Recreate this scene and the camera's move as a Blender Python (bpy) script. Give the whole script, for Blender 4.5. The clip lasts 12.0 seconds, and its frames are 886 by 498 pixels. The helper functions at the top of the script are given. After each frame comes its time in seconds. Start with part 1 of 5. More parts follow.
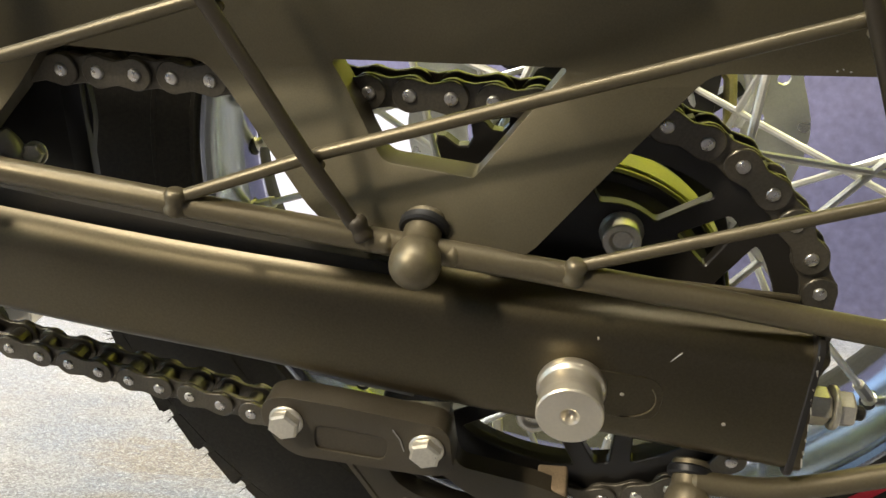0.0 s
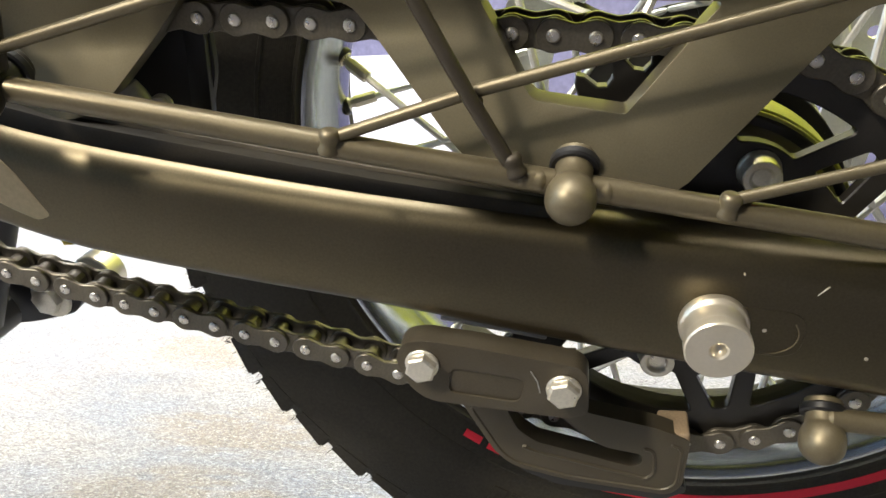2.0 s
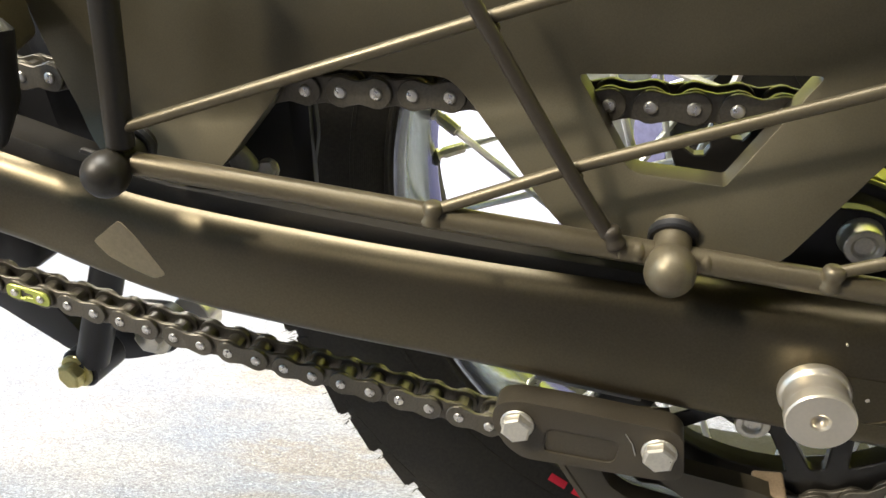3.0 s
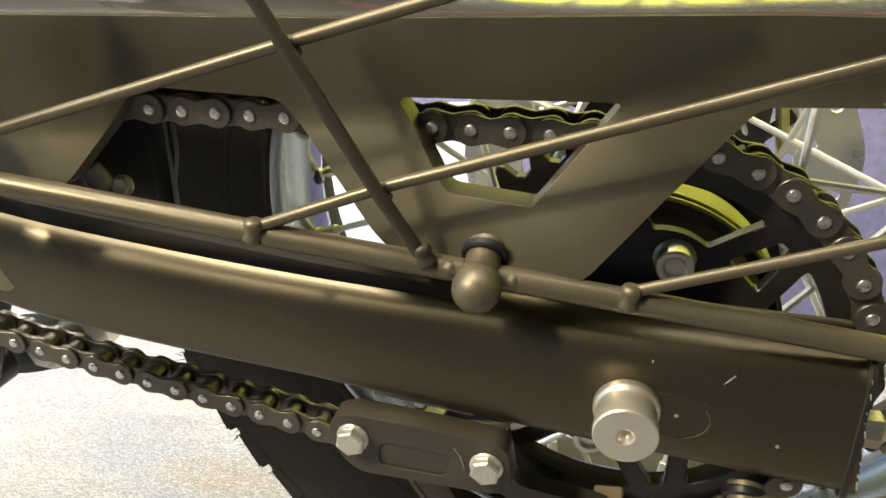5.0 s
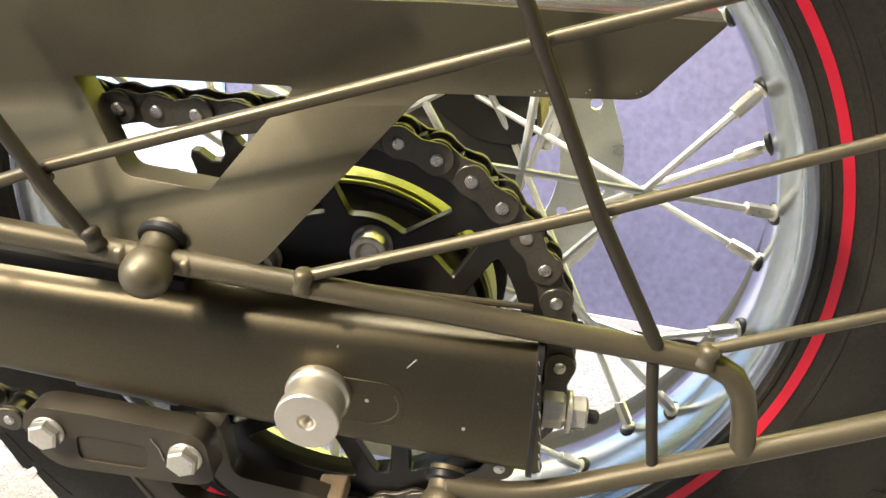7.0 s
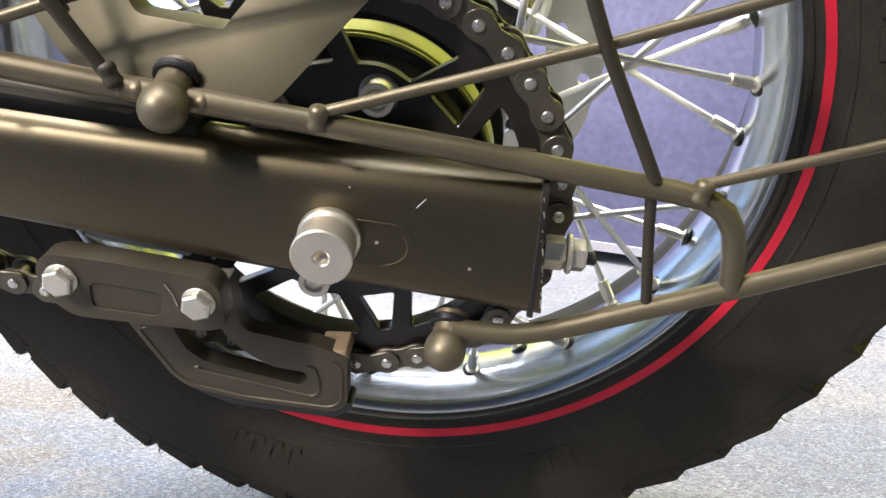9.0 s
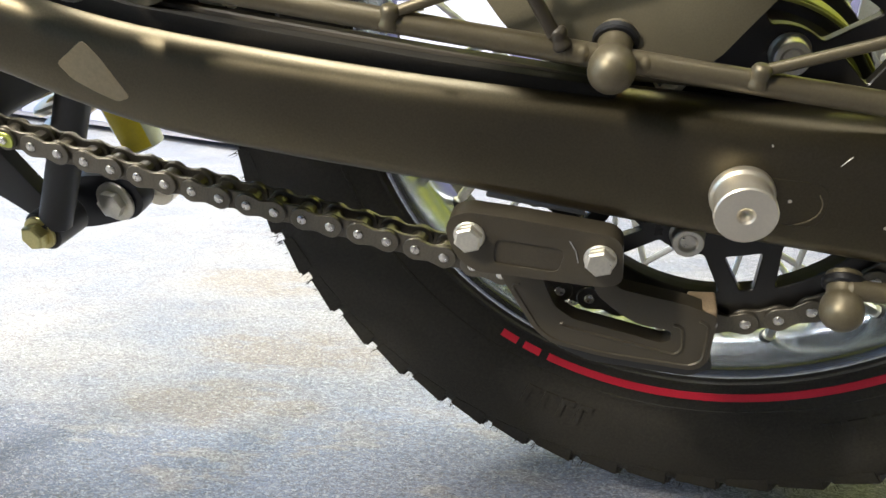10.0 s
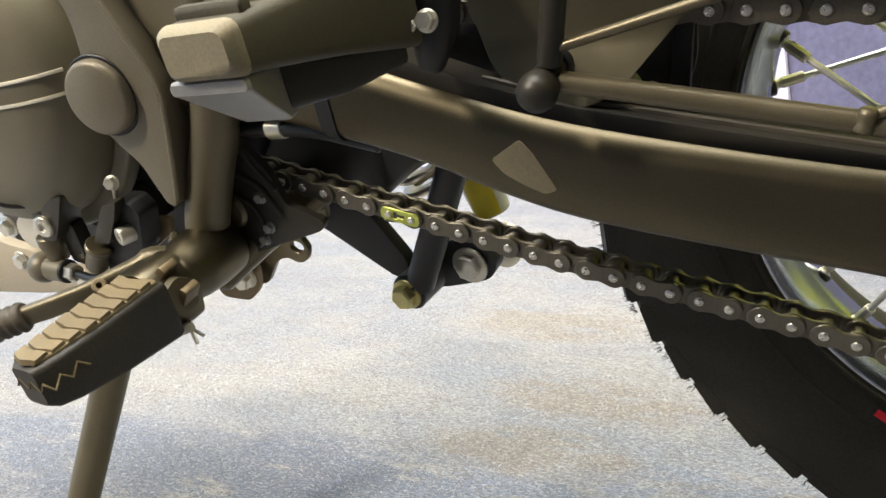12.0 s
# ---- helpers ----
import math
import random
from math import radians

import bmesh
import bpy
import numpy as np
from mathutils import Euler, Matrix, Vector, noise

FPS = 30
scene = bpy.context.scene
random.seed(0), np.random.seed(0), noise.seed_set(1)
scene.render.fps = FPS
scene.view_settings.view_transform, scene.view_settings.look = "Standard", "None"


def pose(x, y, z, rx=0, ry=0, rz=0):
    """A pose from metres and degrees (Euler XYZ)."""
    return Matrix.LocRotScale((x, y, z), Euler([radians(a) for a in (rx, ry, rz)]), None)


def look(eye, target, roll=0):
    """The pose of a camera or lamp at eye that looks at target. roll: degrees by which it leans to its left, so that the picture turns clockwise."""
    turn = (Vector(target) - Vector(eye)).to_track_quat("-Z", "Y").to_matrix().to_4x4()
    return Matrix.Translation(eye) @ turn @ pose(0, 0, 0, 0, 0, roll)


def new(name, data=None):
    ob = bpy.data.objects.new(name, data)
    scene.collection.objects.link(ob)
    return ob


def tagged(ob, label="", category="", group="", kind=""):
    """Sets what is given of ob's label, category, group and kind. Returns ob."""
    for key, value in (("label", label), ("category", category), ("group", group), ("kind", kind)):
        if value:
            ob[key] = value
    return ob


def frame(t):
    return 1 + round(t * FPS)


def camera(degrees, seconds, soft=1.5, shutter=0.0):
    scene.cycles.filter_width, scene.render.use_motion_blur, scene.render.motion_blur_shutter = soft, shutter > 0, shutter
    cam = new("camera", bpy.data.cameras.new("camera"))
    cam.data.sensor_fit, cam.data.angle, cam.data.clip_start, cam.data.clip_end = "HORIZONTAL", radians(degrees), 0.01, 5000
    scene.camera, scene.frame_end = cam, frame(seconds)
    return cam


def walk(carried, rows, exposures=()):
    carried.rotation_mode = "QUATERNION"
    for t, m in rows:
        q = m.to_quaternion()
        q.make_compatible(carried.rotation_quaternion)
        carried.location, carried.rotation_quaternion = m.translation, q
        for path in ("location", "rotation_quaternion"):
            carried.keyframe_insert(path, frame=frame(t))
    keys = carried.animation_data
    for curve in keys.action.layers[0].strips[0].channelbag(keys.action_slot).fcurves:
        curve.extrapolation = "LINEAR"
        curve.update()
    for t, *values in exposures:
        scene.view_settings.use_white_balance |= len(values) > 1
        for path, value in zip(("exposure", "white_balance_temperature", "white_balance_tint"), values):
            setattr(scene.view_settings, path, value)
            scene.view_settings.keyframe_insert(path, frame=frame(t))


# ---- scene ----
# The motorcycle leans on its side stand: BIKE takes its own upright frame (x to the rear, y to its right, z up) into the world.
LEAN = 14.530
BIKE = pose(0, 0, -0.0312, LEAN, 0, 0)
cam = camera(57.69, 12.0)
PATH = [
    (0.0, 0.0125, -0.2846, 0.5159, 62.037, 4.447, 10.254),
    (0.5, 0.0060, -0.2902, 0.4929, 62.077, 4.245, 9.377),
    (1.0, 0.0006, -0.2952, 0.4821, 61.717, 4.061, 8.452),
    (1.5, -0.0009, -0.2965, 0.4882, 61.899, 4.796, 9.763),
    (2.0, -0.0396, -0.3052, 0.5054, 61.232, 5.246, 10.116),
    (2.5, -0.0524, -0.3048, 0.5239, 61.743, 6.571, 12.703),
    (2.7, -0.0519, -0.3060, 0.5287, 62.261, 7.408, 14.284),
    (4.3, -0.0171, -0.3042, 0.5268, 63.983, 6.826, 14.653),
    (4.5, -0.0097, -0.3018, 0.5262, 63.771, 6.742, 14.312),
    (5.0, 0.0123, -0.2996, 0.5244, 64.105, 6.076, 13.474),
    (5.5, 0.0412, -0.2917, 0.5207, 63.934, 5.397, 11.950),
    (6.0, 0.0683, -0.2837, 0.5125, 63.932, 4.555, 10.358),
    (6.5, 0.0876, -0.2816, 0.5090, 63.906, 3.746, 8.728),
    (6.7, 0.0923, -0.2831, 0.5103, 63.883, 3.411, 8.111),
    (8.3, 0.0969, -0.2908, 0.5074, 63.285, 1.785, 5.433),
    (8.5, 0.0945, -0.2983, 0.4974, 63.284, 1.906, 5.156),
    (9.0, 0.0777, -0.3178, 0.4798, 60.026, 1.790, 4.780),
    (9.5, 0.0175, -0.3380, 0.4734, 58.387, 3.114, 7.009),
    (10.0, -0.0409, -0.3492, 0.4871, 58.781, 5.683, 12.292),
    (10.5, -0.0758, -0.3588, 0.5009, 59.215, 8.044, 17.260),
    (11.0, -0.1027, -0.3620, 0.5094, 59.861, 9.823, 20.941),
    (11.5, -0.1235, -0.3688, 0.5225, 61.025, 11.323, 23.846),
    (12.0, -0.1321, -0.3739, 0.5349, 62.560, 12.254, 25.848),
]
walk(cam, [(t, BIKE @ pose(x, y, z, rx, ry, rz)) for t, x, y, z, rx, ry, rz in PATH], exposures=[(0.0, -0.05, 7400, 9), (0.5, 0.18, 7600, 9), (1.0, 0.20, 7600, 9), (2.5, 0.35, 6800, 10), (4.5, -0.04, 7200, 10), (5.0, 0.20, 7500, 9), (5.5, 0.46, 8700, 8), (6.0, 0.40, 8700, 8), (6.5, 0.74, 7600, 10), (8.5, 0.52, 6800, 13), (9.0, 0.42, 6400, 16), (9.5, 0.0, 6000, 8), (10.0, 0.15, 6600, 9), (10.5, -0.65, 6600, 8), (11.0, -0.5, 6700, 8), (11.5, -0.35, 6900, 8), (12.0, -0.2, 7000, 10)])

# ---------------------------------------------------------------- world and lamps
world = bpy.data.worlds.new("hall_air")
world.use_nodes = True
world.node_tree.nodes["Background"].inputs[0].default_value = (0.62, 0.64, 0.75, 1)
world.node_tree.nodes["Background"].inputs[1].default_value = 0.018
scene.world = world


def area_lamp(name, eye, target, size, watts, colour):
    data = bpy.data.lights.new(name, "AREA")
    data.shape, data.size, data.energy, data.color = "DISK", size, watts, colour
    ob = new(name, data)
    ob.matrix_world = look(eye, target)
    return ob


area_lamp("key_lamp", (-1.85, -2.55, 2.86), (-0.1, 0, 0.35), 0.30, 115, (1.0, 0.94, 0.84))
area_lamp("key_lamp", (-2.25, -2.70, 2.40), (-0.1, 0, 0.35), 0.40, 45, (1.0, 0.94, 0.84))
area_lamp("hall_lamp", (-1.00, -1.15, 3.9), (-0.1, 0, 0.35), 1.2, 80, (1.0, 0.95, 0.88))
area_lamp("hall_lamp", (-0.3, 0.1, 4.0), (-0.3, 0.1, 0), 2.8, 300, (0.90, 0.95, 1.0))
# Added to brighten the left of the back wall; no lamp is seen there.
area_lamp("added_wall_fill", (-1.25, 0.95, 2.6), (-1.15, 1.62, 1.25), 0.5, 85, (0.90, 0.95, 1.0))
# Added to brighten the boards in reflections; unseen.
area_lamp("added_wall_fill", (0.55, 0.05, 2.7), (0.55, 0.66, 1.25), 0.5, 26, (1.0, 0.97, 0.86))
# Added to light the blue left wall for the rim's reflection; unseen.
area_lamp("added_wall_fill", (-2.55, -1.30, 3.3), (-3.45, -1.50, 1.6), 0.5, 60, (0.88, 0.94, 1.0))
# Weak unseen fill, added for highlights on the rear parts.
area_lamp("hall_lamp", (1.8, -0.9, 3.9), (0.3, 0.2, 0.3), 0.9, 16, (1.0, 0.95, 0.86))

# ---------------------------------------------------------------- materials
def mat(name, base, rough=0.5, metal=0.0, vary=0.15, coarse=14.0, fine=420.0, bump=0.15, depth=0.0004, spec=0.5, rvary=0.1, coat=0.0, coat_rough=0.2):
    """A surface with patches at one scale, grain at another and a fine relief."""
    m = bpy.data.materials.new(name)
    m.use_nodes = True
    nt = m.node_tree
    b = nt.nodes["Principled BSDF"]
    tc = nt.nodes.new("ShaderNodeTexCoord")
    n1, n2 = nt.nodes.new("ShaderNodeTexNoise"), nt.nodes.new("ShaderNodeTexNoise")
    for n, s, d in ((n1, coarse, 4), (n2, fine, 3)):
        nt.links.new(tc.outputs["Object"], n.inputs["Vector"])
        n.inputs["Scale"].default_value, n.inputs["Detail"].default_value = s, d
    mix = nt.nodes.new("ShaderNodeMix")
    mix.data_type = "RGBA"
    dark = [c * (1 - vary) for c in base]
    light = [min(1, c * (1 + vary)) for c in base]
    mix.inputs[6].default_value, mix.inputs[7].default_value = (*dark, 1), (*light, 1)
    ad = nt.nodes.new("ShaderNodeMath")
    ad.operation = "MULTIPLY_ADD"
    ad.inputs[1].default_value, ad.inputs[2].default_value = 0.45, 0.0
    nt.links.new(n2.outputs["Fac"], ad.inputs[0])
    ad2 = nt.nodes.new("ShaderNodeMath")
    ad2.operation = "MULTIPLY_ADD"
    ad2.inputs[1].default_value = 0.55
    nt.links.new(n1.outputs["Fac"], ad2.inputs[0])
    nt.links.new(ad.outputs[0], ad2.inputs[2])
    sm = nt.nodes.new("ShaderNodeMapRange")
    sm.inputs[1].default_value, sm.inputs[2].default_value = 0.3, 0.7
    nt.links.new(ad2.outputs[0], sm.inputs[0])
    nt.links.new(sm.outputs[0], mix.inputs[0])
    nt.links.new(mix.outputs[2], b.inputs["Base Color"])
    rr = nt.nodes.new("ShaderNodeMapRange")
    rr.inputs[1].default_value, rr.inputs[2].default_value = 0.3, 0.7
    rr.inputs[3].default_value, rr.inputs[4].default_value = max(0.02, rough - rvary), min(1, rough + rvary)
    nt.links.new(n1.outputs["Fac"], rr.inputs[0])
    nt.links.new(rr.outputs[0], b.inputs["Roughness"])
    b.inputs["Metallic"].default_value = metal
    b.inputs["Specular IOR Level"].default_value = spec
    b.inputs["Coat Weight"].default_value = coat
    b.inputs["Coat Roughness"].default_value = coat_rough
    if bump:
        bp = nt.nodes.new("ShaderNodeBump")
        bp.inputs["Strength"].default_value, bp.inputs["Distance"].default_value = bump, depth
        nt.links.new(n2.outputs["Fac"], bp.inputs["Height"])
        nt.links.new(bp.outputs[0], b.inputs["Normal"])
    return m


FRAME_PAINT = mat("satin_bronze_paint", (0.162, 0.136, 0.086), 0.41, 0.55, 0.14, 20, 900, 0.1, 0.0002)
# Lighter copy of the frame bronze, to brighten the front parts.
PIVOT_PAINT = mat("bronze_lighter_copy", (0.200, 0.172, 0.118), 0.46, 0.25, 0.16, 16, 900, 0.2, 0.0003)
ARM_PAINT = mat("satin_black_arm_paint", (0.128, 0.108, 0.070), 0.37, 1.0, 0.18, 7, 900, 0.05, 0.0002, rvary=0.06, coat=0.1, coat_rough=0.22)
UPRIGHT_PAINT = mat("dark_upright_paint", (0.056, 0.046, 0.032), 0.48, 0.25, 0.15, 20, 900, 0.12, 0.0003)
GUARD_PLASTIC = mat("bronze_black_guard_plastic", (0.112, 0.097, 0.062), 0.40, 0.70, 0.16, 14, 1500, 0.12, 0.0002)
GUIDE_PLASTIC = mat("brown_black_guide_plastic", (0.082, 0.069, 0.048), 0.42, 0.4, 0.2, 30, 1500, 0.25, 0.0003)
# Tan of the guide's end block: its lit top put into the colour.
LIT_END_PLASTIC = mat("tan_lit_guide_plastic", (0.26, 0.19, 0.12), 0.6, 0.0, 0.4, 90, 1500, 0.3, 0.0003)
BROWN_PLATE = mat("brown_plated_bracket", (0.21, 0.155, 0.085), 0.42, 0.5, 0.2, 30, 900, 0.1)
# Dark paint; on the front upright, stud and peg arm it is painted shade.
FRONT_DARK_SHADE = mat("dark_shaded_bracket_paint", (0.034, 0.030, 0.023), 0.45, 0.2, 0.2, 20, 900, 0.12, 0.0003)
FLANGE_PLASTIC = mat("polished_flange_metal", (0.62, 0.59, 0.52), 0.15, 0.9, 0.08, 18, 900, 0.0, rvary=0.02)
BLACK_PLASTIC = mat("black_plastic", (0.014, 0.014, 0.015), 0.45, 0.0, 0.2, 25, 1200, 0.2, 0.0003)
SLIDER_RUBBER = mat("dusty_slider_rubber", (0.020, 0.017, 0.012), 0.7, 0.0, 0.4, 30, 1200, 0.2, 0.0003, spec=0.25)
BLACK_STEEL = mat("black_coated_steel", (0.021, 0.019, 0.016), 0.36, 0.0, 0.25, 30, 900, 0.1)
CHAIN_STEEL = mat("oiled_chain_steel", (0.125, 0.112, 0.088), 0.38, 0.6, 0.3, 60, 900, 0.15)
PIN_STEEL = mat("bright_pin_steel", (0.72, 0.69, 0.64), 0.3, 0.9, 0.15, 200, 1500, 0.1)
BRASS_PLATE = mat("gold_link_plate", (0.50, 0.55, 0.13), 0.4, 0.6, 0.15, 90, 900, 0.1)
ALU = mat("turned_aluminium", (0.84, 0.77, 0.63), 0.34, 0.80, 0.05, 60, 700, 0.0, rvary=0.03)
DULL_ALU = mat("dull_grey_metal", (0.36, 0.35, 0.33), 0.5, 0.4, 0.15, 60, 700, 0.08)
ZINC = mat("zinc_plated_steel", (0.72, 0.68, 0.58), 0.36, 0.8, 0.15, 90, 800, 0.15)
YELLOW_ZINC = mat("yellow_zinc", (0.62, 0.55, 0.25), 0.38, 0.75, 0.2, 90, 800, 0.15)
SPOKE_STEEL = mat("spoke_steel", (0.80, 0.79, 0.74), 0.40, 0.6, 0.12, 90, 900, 0.08)
RIM_ALU = mat("anodised_rim", (0.46, 0.49, 0.54), 0.22, 1.0, 0.05, 9, 700, 0.02, rvary=0.03)
RUBBER = mat("tyre_rubber", (0.027, 0.024, 0.018), 0.60, 0.0, 0.55, 11, 500, 0.4, 0.0006, spec=0.3, rvary=0.12)
SIDE_RUBBER = mat("ribbed_sidewall_rubber", (0.027, 0.024, 0.018), 0.60, 0.0, 0.55, 11, 500, 0.4, 0.0006, spec=0.3, rvary=0.12)


def fine_ribs(m, scale, depth):
    """Adds fine moulded ribs round the local y axis to a material's relief."""
    nt = m.node_tree
    tc, w, bp = nt.nodes.new("ShaderNodeTexCoord"), nt.nodes.new("ShaderNodeTexWave"), nt.nodes.new("ShaderNodeBump")
    w.wave_type, w.rings_direction = "RINGS", "Y"
    w.inputs["Scale"].default_value, w.inputs["Distortion"].default_value = scale, 0.6
    nt.links.new(tc.outputs["Object"], w.inputs["Vector"])
    nt.links.new(w.outputs["Fac"], bp.inputs["Height"])
    bp.inputs["Strength"].default_value, bp.inputs["Distance"].default_value = 0.5, depth
    b = nt.nodes["Principled BSDF"]
    nt.links.new(b.inputs["Normal"].links[0].from_socket, bp.inputs["Normal"])
    nt.links.new(bp.outputs[0], b.inputs["Normal"])


fine_ribs(SIDE_RUBBER, 300.0, 0.00015)
RED_BAND = mat("red_stripe", (0.62, 0.012, 0.035), 0.45, 0.0, 0.12, 40, 900, 0.1)
NEON = mat("yellow_green_paint", (0.60, 0.63, 0.04), 0.4, 0.0, 0.08, 12, 600, 0.05)
TAIL_PAINT = mat("olive_yellow_tail_paint", (0.30, 0.30, 0.07), 0.4, 0.0, 0.08, 12, 600, 0.05)
HUB_GREEN = mat("yellow_green_anodise", (0.55, 0.56, 0.13), 0.42, 0.4, 0.15, 60, 800, 0.1)
DISC_STEEL = mat("brushed_disc_steel", (0.6, 0.6, 0.56), 0.36, 0.85, 0.12, 30, 900, 0.1)
ENGINE_PAINT = mat("engine_cover_paint", (0.220, 0.192, 0.132), 0.50, 0.25, 0.12, 12, 1000, 0.15)
# Tan colour of a lit patch on the swing arm, painted in.
TAN_LIT = mat("tan_lit_colour", (0.50, 0.38, 0.21), 0.5, 0.0, 0.15, 50, 600, 0.1)
WALL_PAINT = mat("lavender_panel", (0.128, 0.119, 0.196), 0.5, 0.0, 0.32, 2.6, 90, 0.1, 0.001)
HALL_WALL = mat("grey_hall_wall", (0.16, 0.16, 0.18), 0.7, 0.0, 0.06, 1.0, 60, 0.1, 0.001)
CEILING_PAINT = mat("ceiling_paint", (0.35, 0.35, 0.37), 0.8, 0.0, 0.05, 1.0, 60, 0.1, 0.001)


# Blue-grey and tan patches of the carpet: centre and half-widths in metres, colour of the fibres there.
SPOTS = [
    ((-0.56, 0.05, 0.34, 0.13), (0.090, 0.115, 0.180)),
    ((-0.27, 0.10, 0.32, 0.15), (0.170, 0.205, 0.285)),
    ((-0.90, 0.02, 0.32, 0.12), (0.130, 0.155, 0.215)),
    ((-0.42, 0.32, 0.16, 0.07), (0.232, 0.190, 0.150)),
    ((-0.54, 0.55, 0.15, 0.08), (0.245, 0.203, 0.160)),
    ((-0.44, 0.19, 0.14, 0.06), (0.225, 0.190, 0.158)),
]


def carpet_material():
    """Needle felt: pale beige and blue-grey fibres, soft rolls and dark flecks."""
    m = bpy.data.materials.new("needle_felt_carpet")
    m.use_nodes = True
    nt = m.node_tree
    b = nt.nodes["Principled BSDF"]
    tc = nt.nodes.new("ShaderNodeTexCoord")

    def noise_node(scale, detail, rough, stretch=(1, 1, 1)):
        mp = nt.nodes.new("ShaderNodeMapping")
        mp.inputs["Scale"].default_value = stretch
        n = nt.nodes.new("ShaderNodeTexNoise")
        n.inputs["Scale"].default_value, n.inputs["Detail"].default_value, n.inputs["Roughness"].default_value = scale, detail, rough
        nt.links.new(tc.outputs["Object"], mp.inputs[0])
        nt.links.new(mp.outputs[0], n.inputs["Vector"])
        return n

    def ramp(src, lo, hi, a, c):
        r = nt.nodes.new("ShaderNodeMapRange")
        for k, v in zip((1, 2, 3, 4), (lo, hi, a, c)):
            r.inputs[k].default_value = v
        nt.links.new(src.outputs[0], r.inputs[0])
        return r

    def blend(fac, a, c, mode="MIX"):
        x = nt.nodes.new("ShaderNodeMix")
        x.data_type, x.blend_type = "RGBA", mode
        nt.links.new(fac.outputs[0], x.inputs[0])
        for k, v in ((6, a), (7, c)):
            if isinstance(v, tuple):
                x.inputs[k].default_value = (*v, 1)
            else:
                nt.links.new(v.outputs[2], x.inputs[k])
        return x

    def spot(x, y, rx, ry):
        """A soft patch of another colour in the felt round one place."""
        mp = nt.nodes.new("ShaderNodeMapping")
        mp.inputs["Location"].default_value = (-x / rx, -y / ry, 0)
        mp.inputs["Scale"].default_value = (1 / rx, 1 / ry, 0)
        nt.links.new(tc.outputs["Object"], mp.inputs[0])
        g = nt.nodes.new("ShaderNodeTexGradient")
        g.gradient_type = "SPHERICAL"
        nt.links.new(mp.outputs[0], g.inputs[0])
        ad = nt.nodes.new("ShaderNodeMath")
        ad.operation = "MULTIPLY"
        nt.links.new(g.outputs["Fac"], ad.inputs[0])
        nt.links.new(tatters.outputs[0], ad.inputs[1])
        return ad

    patches, rolls = noise_node(4.5, 6, 0.65, (0.7, 1.4, 1)), noise_node(9.0, 3, 0.5, (0.6, 1.5, 1))
    fibre, flecks = noise_node(210, 4, 0.8, (0.7, 1.5, 1)), noise_node(340, 3, 0.75, (0.8, 1.5, 1))
    fibre.inputs["Distortion"].default_value = flecks.inputs["Distortion"].default_value = 1.2
    tatters = ramp(noise_node(16.0, 8, 0.72, (0.6, 1.7, 1)), 0.40, 0.60, 0.0, 2.0)
    ground = blend(ramp(patches, 0.42, 0.58, 0, 1), (0.210, 0.221, 0.256), (0.305, 0.287, 0.277))
    mottle = noise_node(24.0, 6, 0.7, (0.6, 1.6, 1))
    ground = blend(ramp(mottle, 0.48, 0.66, 0, 0.5), ground, (0.205, 0.172, 0.155))
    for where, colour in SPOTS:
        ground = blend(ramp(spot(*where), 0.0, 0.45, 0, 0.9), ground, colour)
    fib = blend(ramp(fibre, 0.40, 0.54, 0.8, 0), ground, (0.135, 0.128, 0.135))
    dark = blend(ramp(flecks, 0.38, 0.47, 0.8, 0), fib, (0.090, 0.084, 0.086))
    pale = blend(ramp(flecks, 0.53, 0.62, 0, 0.55), dark, (0.58, 0.565, 0.56))
    nt.links.new(pale.outputs[2], b.inputs["Base Color"])
    b.inputs["Roughness"].default_value, b.inputs["Specular IOR Level"].default_value = 0.95, 0.15
    b.inputs["Sheen Weight"].default_value = 0.15
    b1, b2 = nt.nodes.new("ShaderNodeBump"), nt.nodes.new("ShaderNodeBump")
    b1.inputs["Strength"].default_value, b1.inputs["Distance"].default_value = 0.35, 0.025
    b2.inputs["Strength"].default_value, b2.inputs["Distance"].default_value = 0.9, 0.003
    nt.links.new(rolls.outputs["Fac"], b1.inputs["Height"])
    nt.links.new(fibre.outputs["Fac"], b2.inputs["Height"])
    nt.links.new(b1.outputs[0], b2.inputs["Normal"])
    nt.links.new(b2.outputs[0], b.inputs["Normal"])
    return m


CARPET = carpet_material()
CREAM = mat("cream_panel_paint", (0.80, 0.71, 0.47), 0.4, 0.0, 0.05, 3, 200, 0.05)
SKY_BLUE = mat("sky_blue_panel_paint", (0.36, 0.56, 0.86), 0.4, 0.0, 0.05, 3, 200, 0.05)
PALE_WALL = mat("lavender_white_wall", (0.60, 0.58, 0.68), 0.5, 0.0, 0.08, 3, 200, 0.05)
SKIRT = mat("pale_skirting", (0.44, 0.40, 0.40), 0.5, 0.0, 0.1, 8, 300, 0.1)
BEIGE_PLATE = mat("beige_skid_plate_paint", (0.5, 0.42, 0.3), 0.5, 0.0, 0.1, 8, 300, 0.1)
CLEAR_PLASTIC = mat("pale_hose_plastic", (0.6, 0.6, 0.5), 0.3, 0.0, 0.1, 30, 500, 0.05)


# ---------------------------------------------------------------- mesh helpers
def mesh_of(bm, name, material, smooth=35.0):
    bmesh.ops.recalc_face_normals(bm, faces=bm.faces)
    me = bpy.data.meshes.new(name)
    bm.to_mesh(me)
    bm.free()
    for m in material if isinstance(material, (list, tuple)) else [material]:
        me.materials.append(m)
    if smooth:
        for p in me.polygons:
            p.use_smooth = True
        me.set_sharp_from_angle(angle=radians(smooth))
    return me


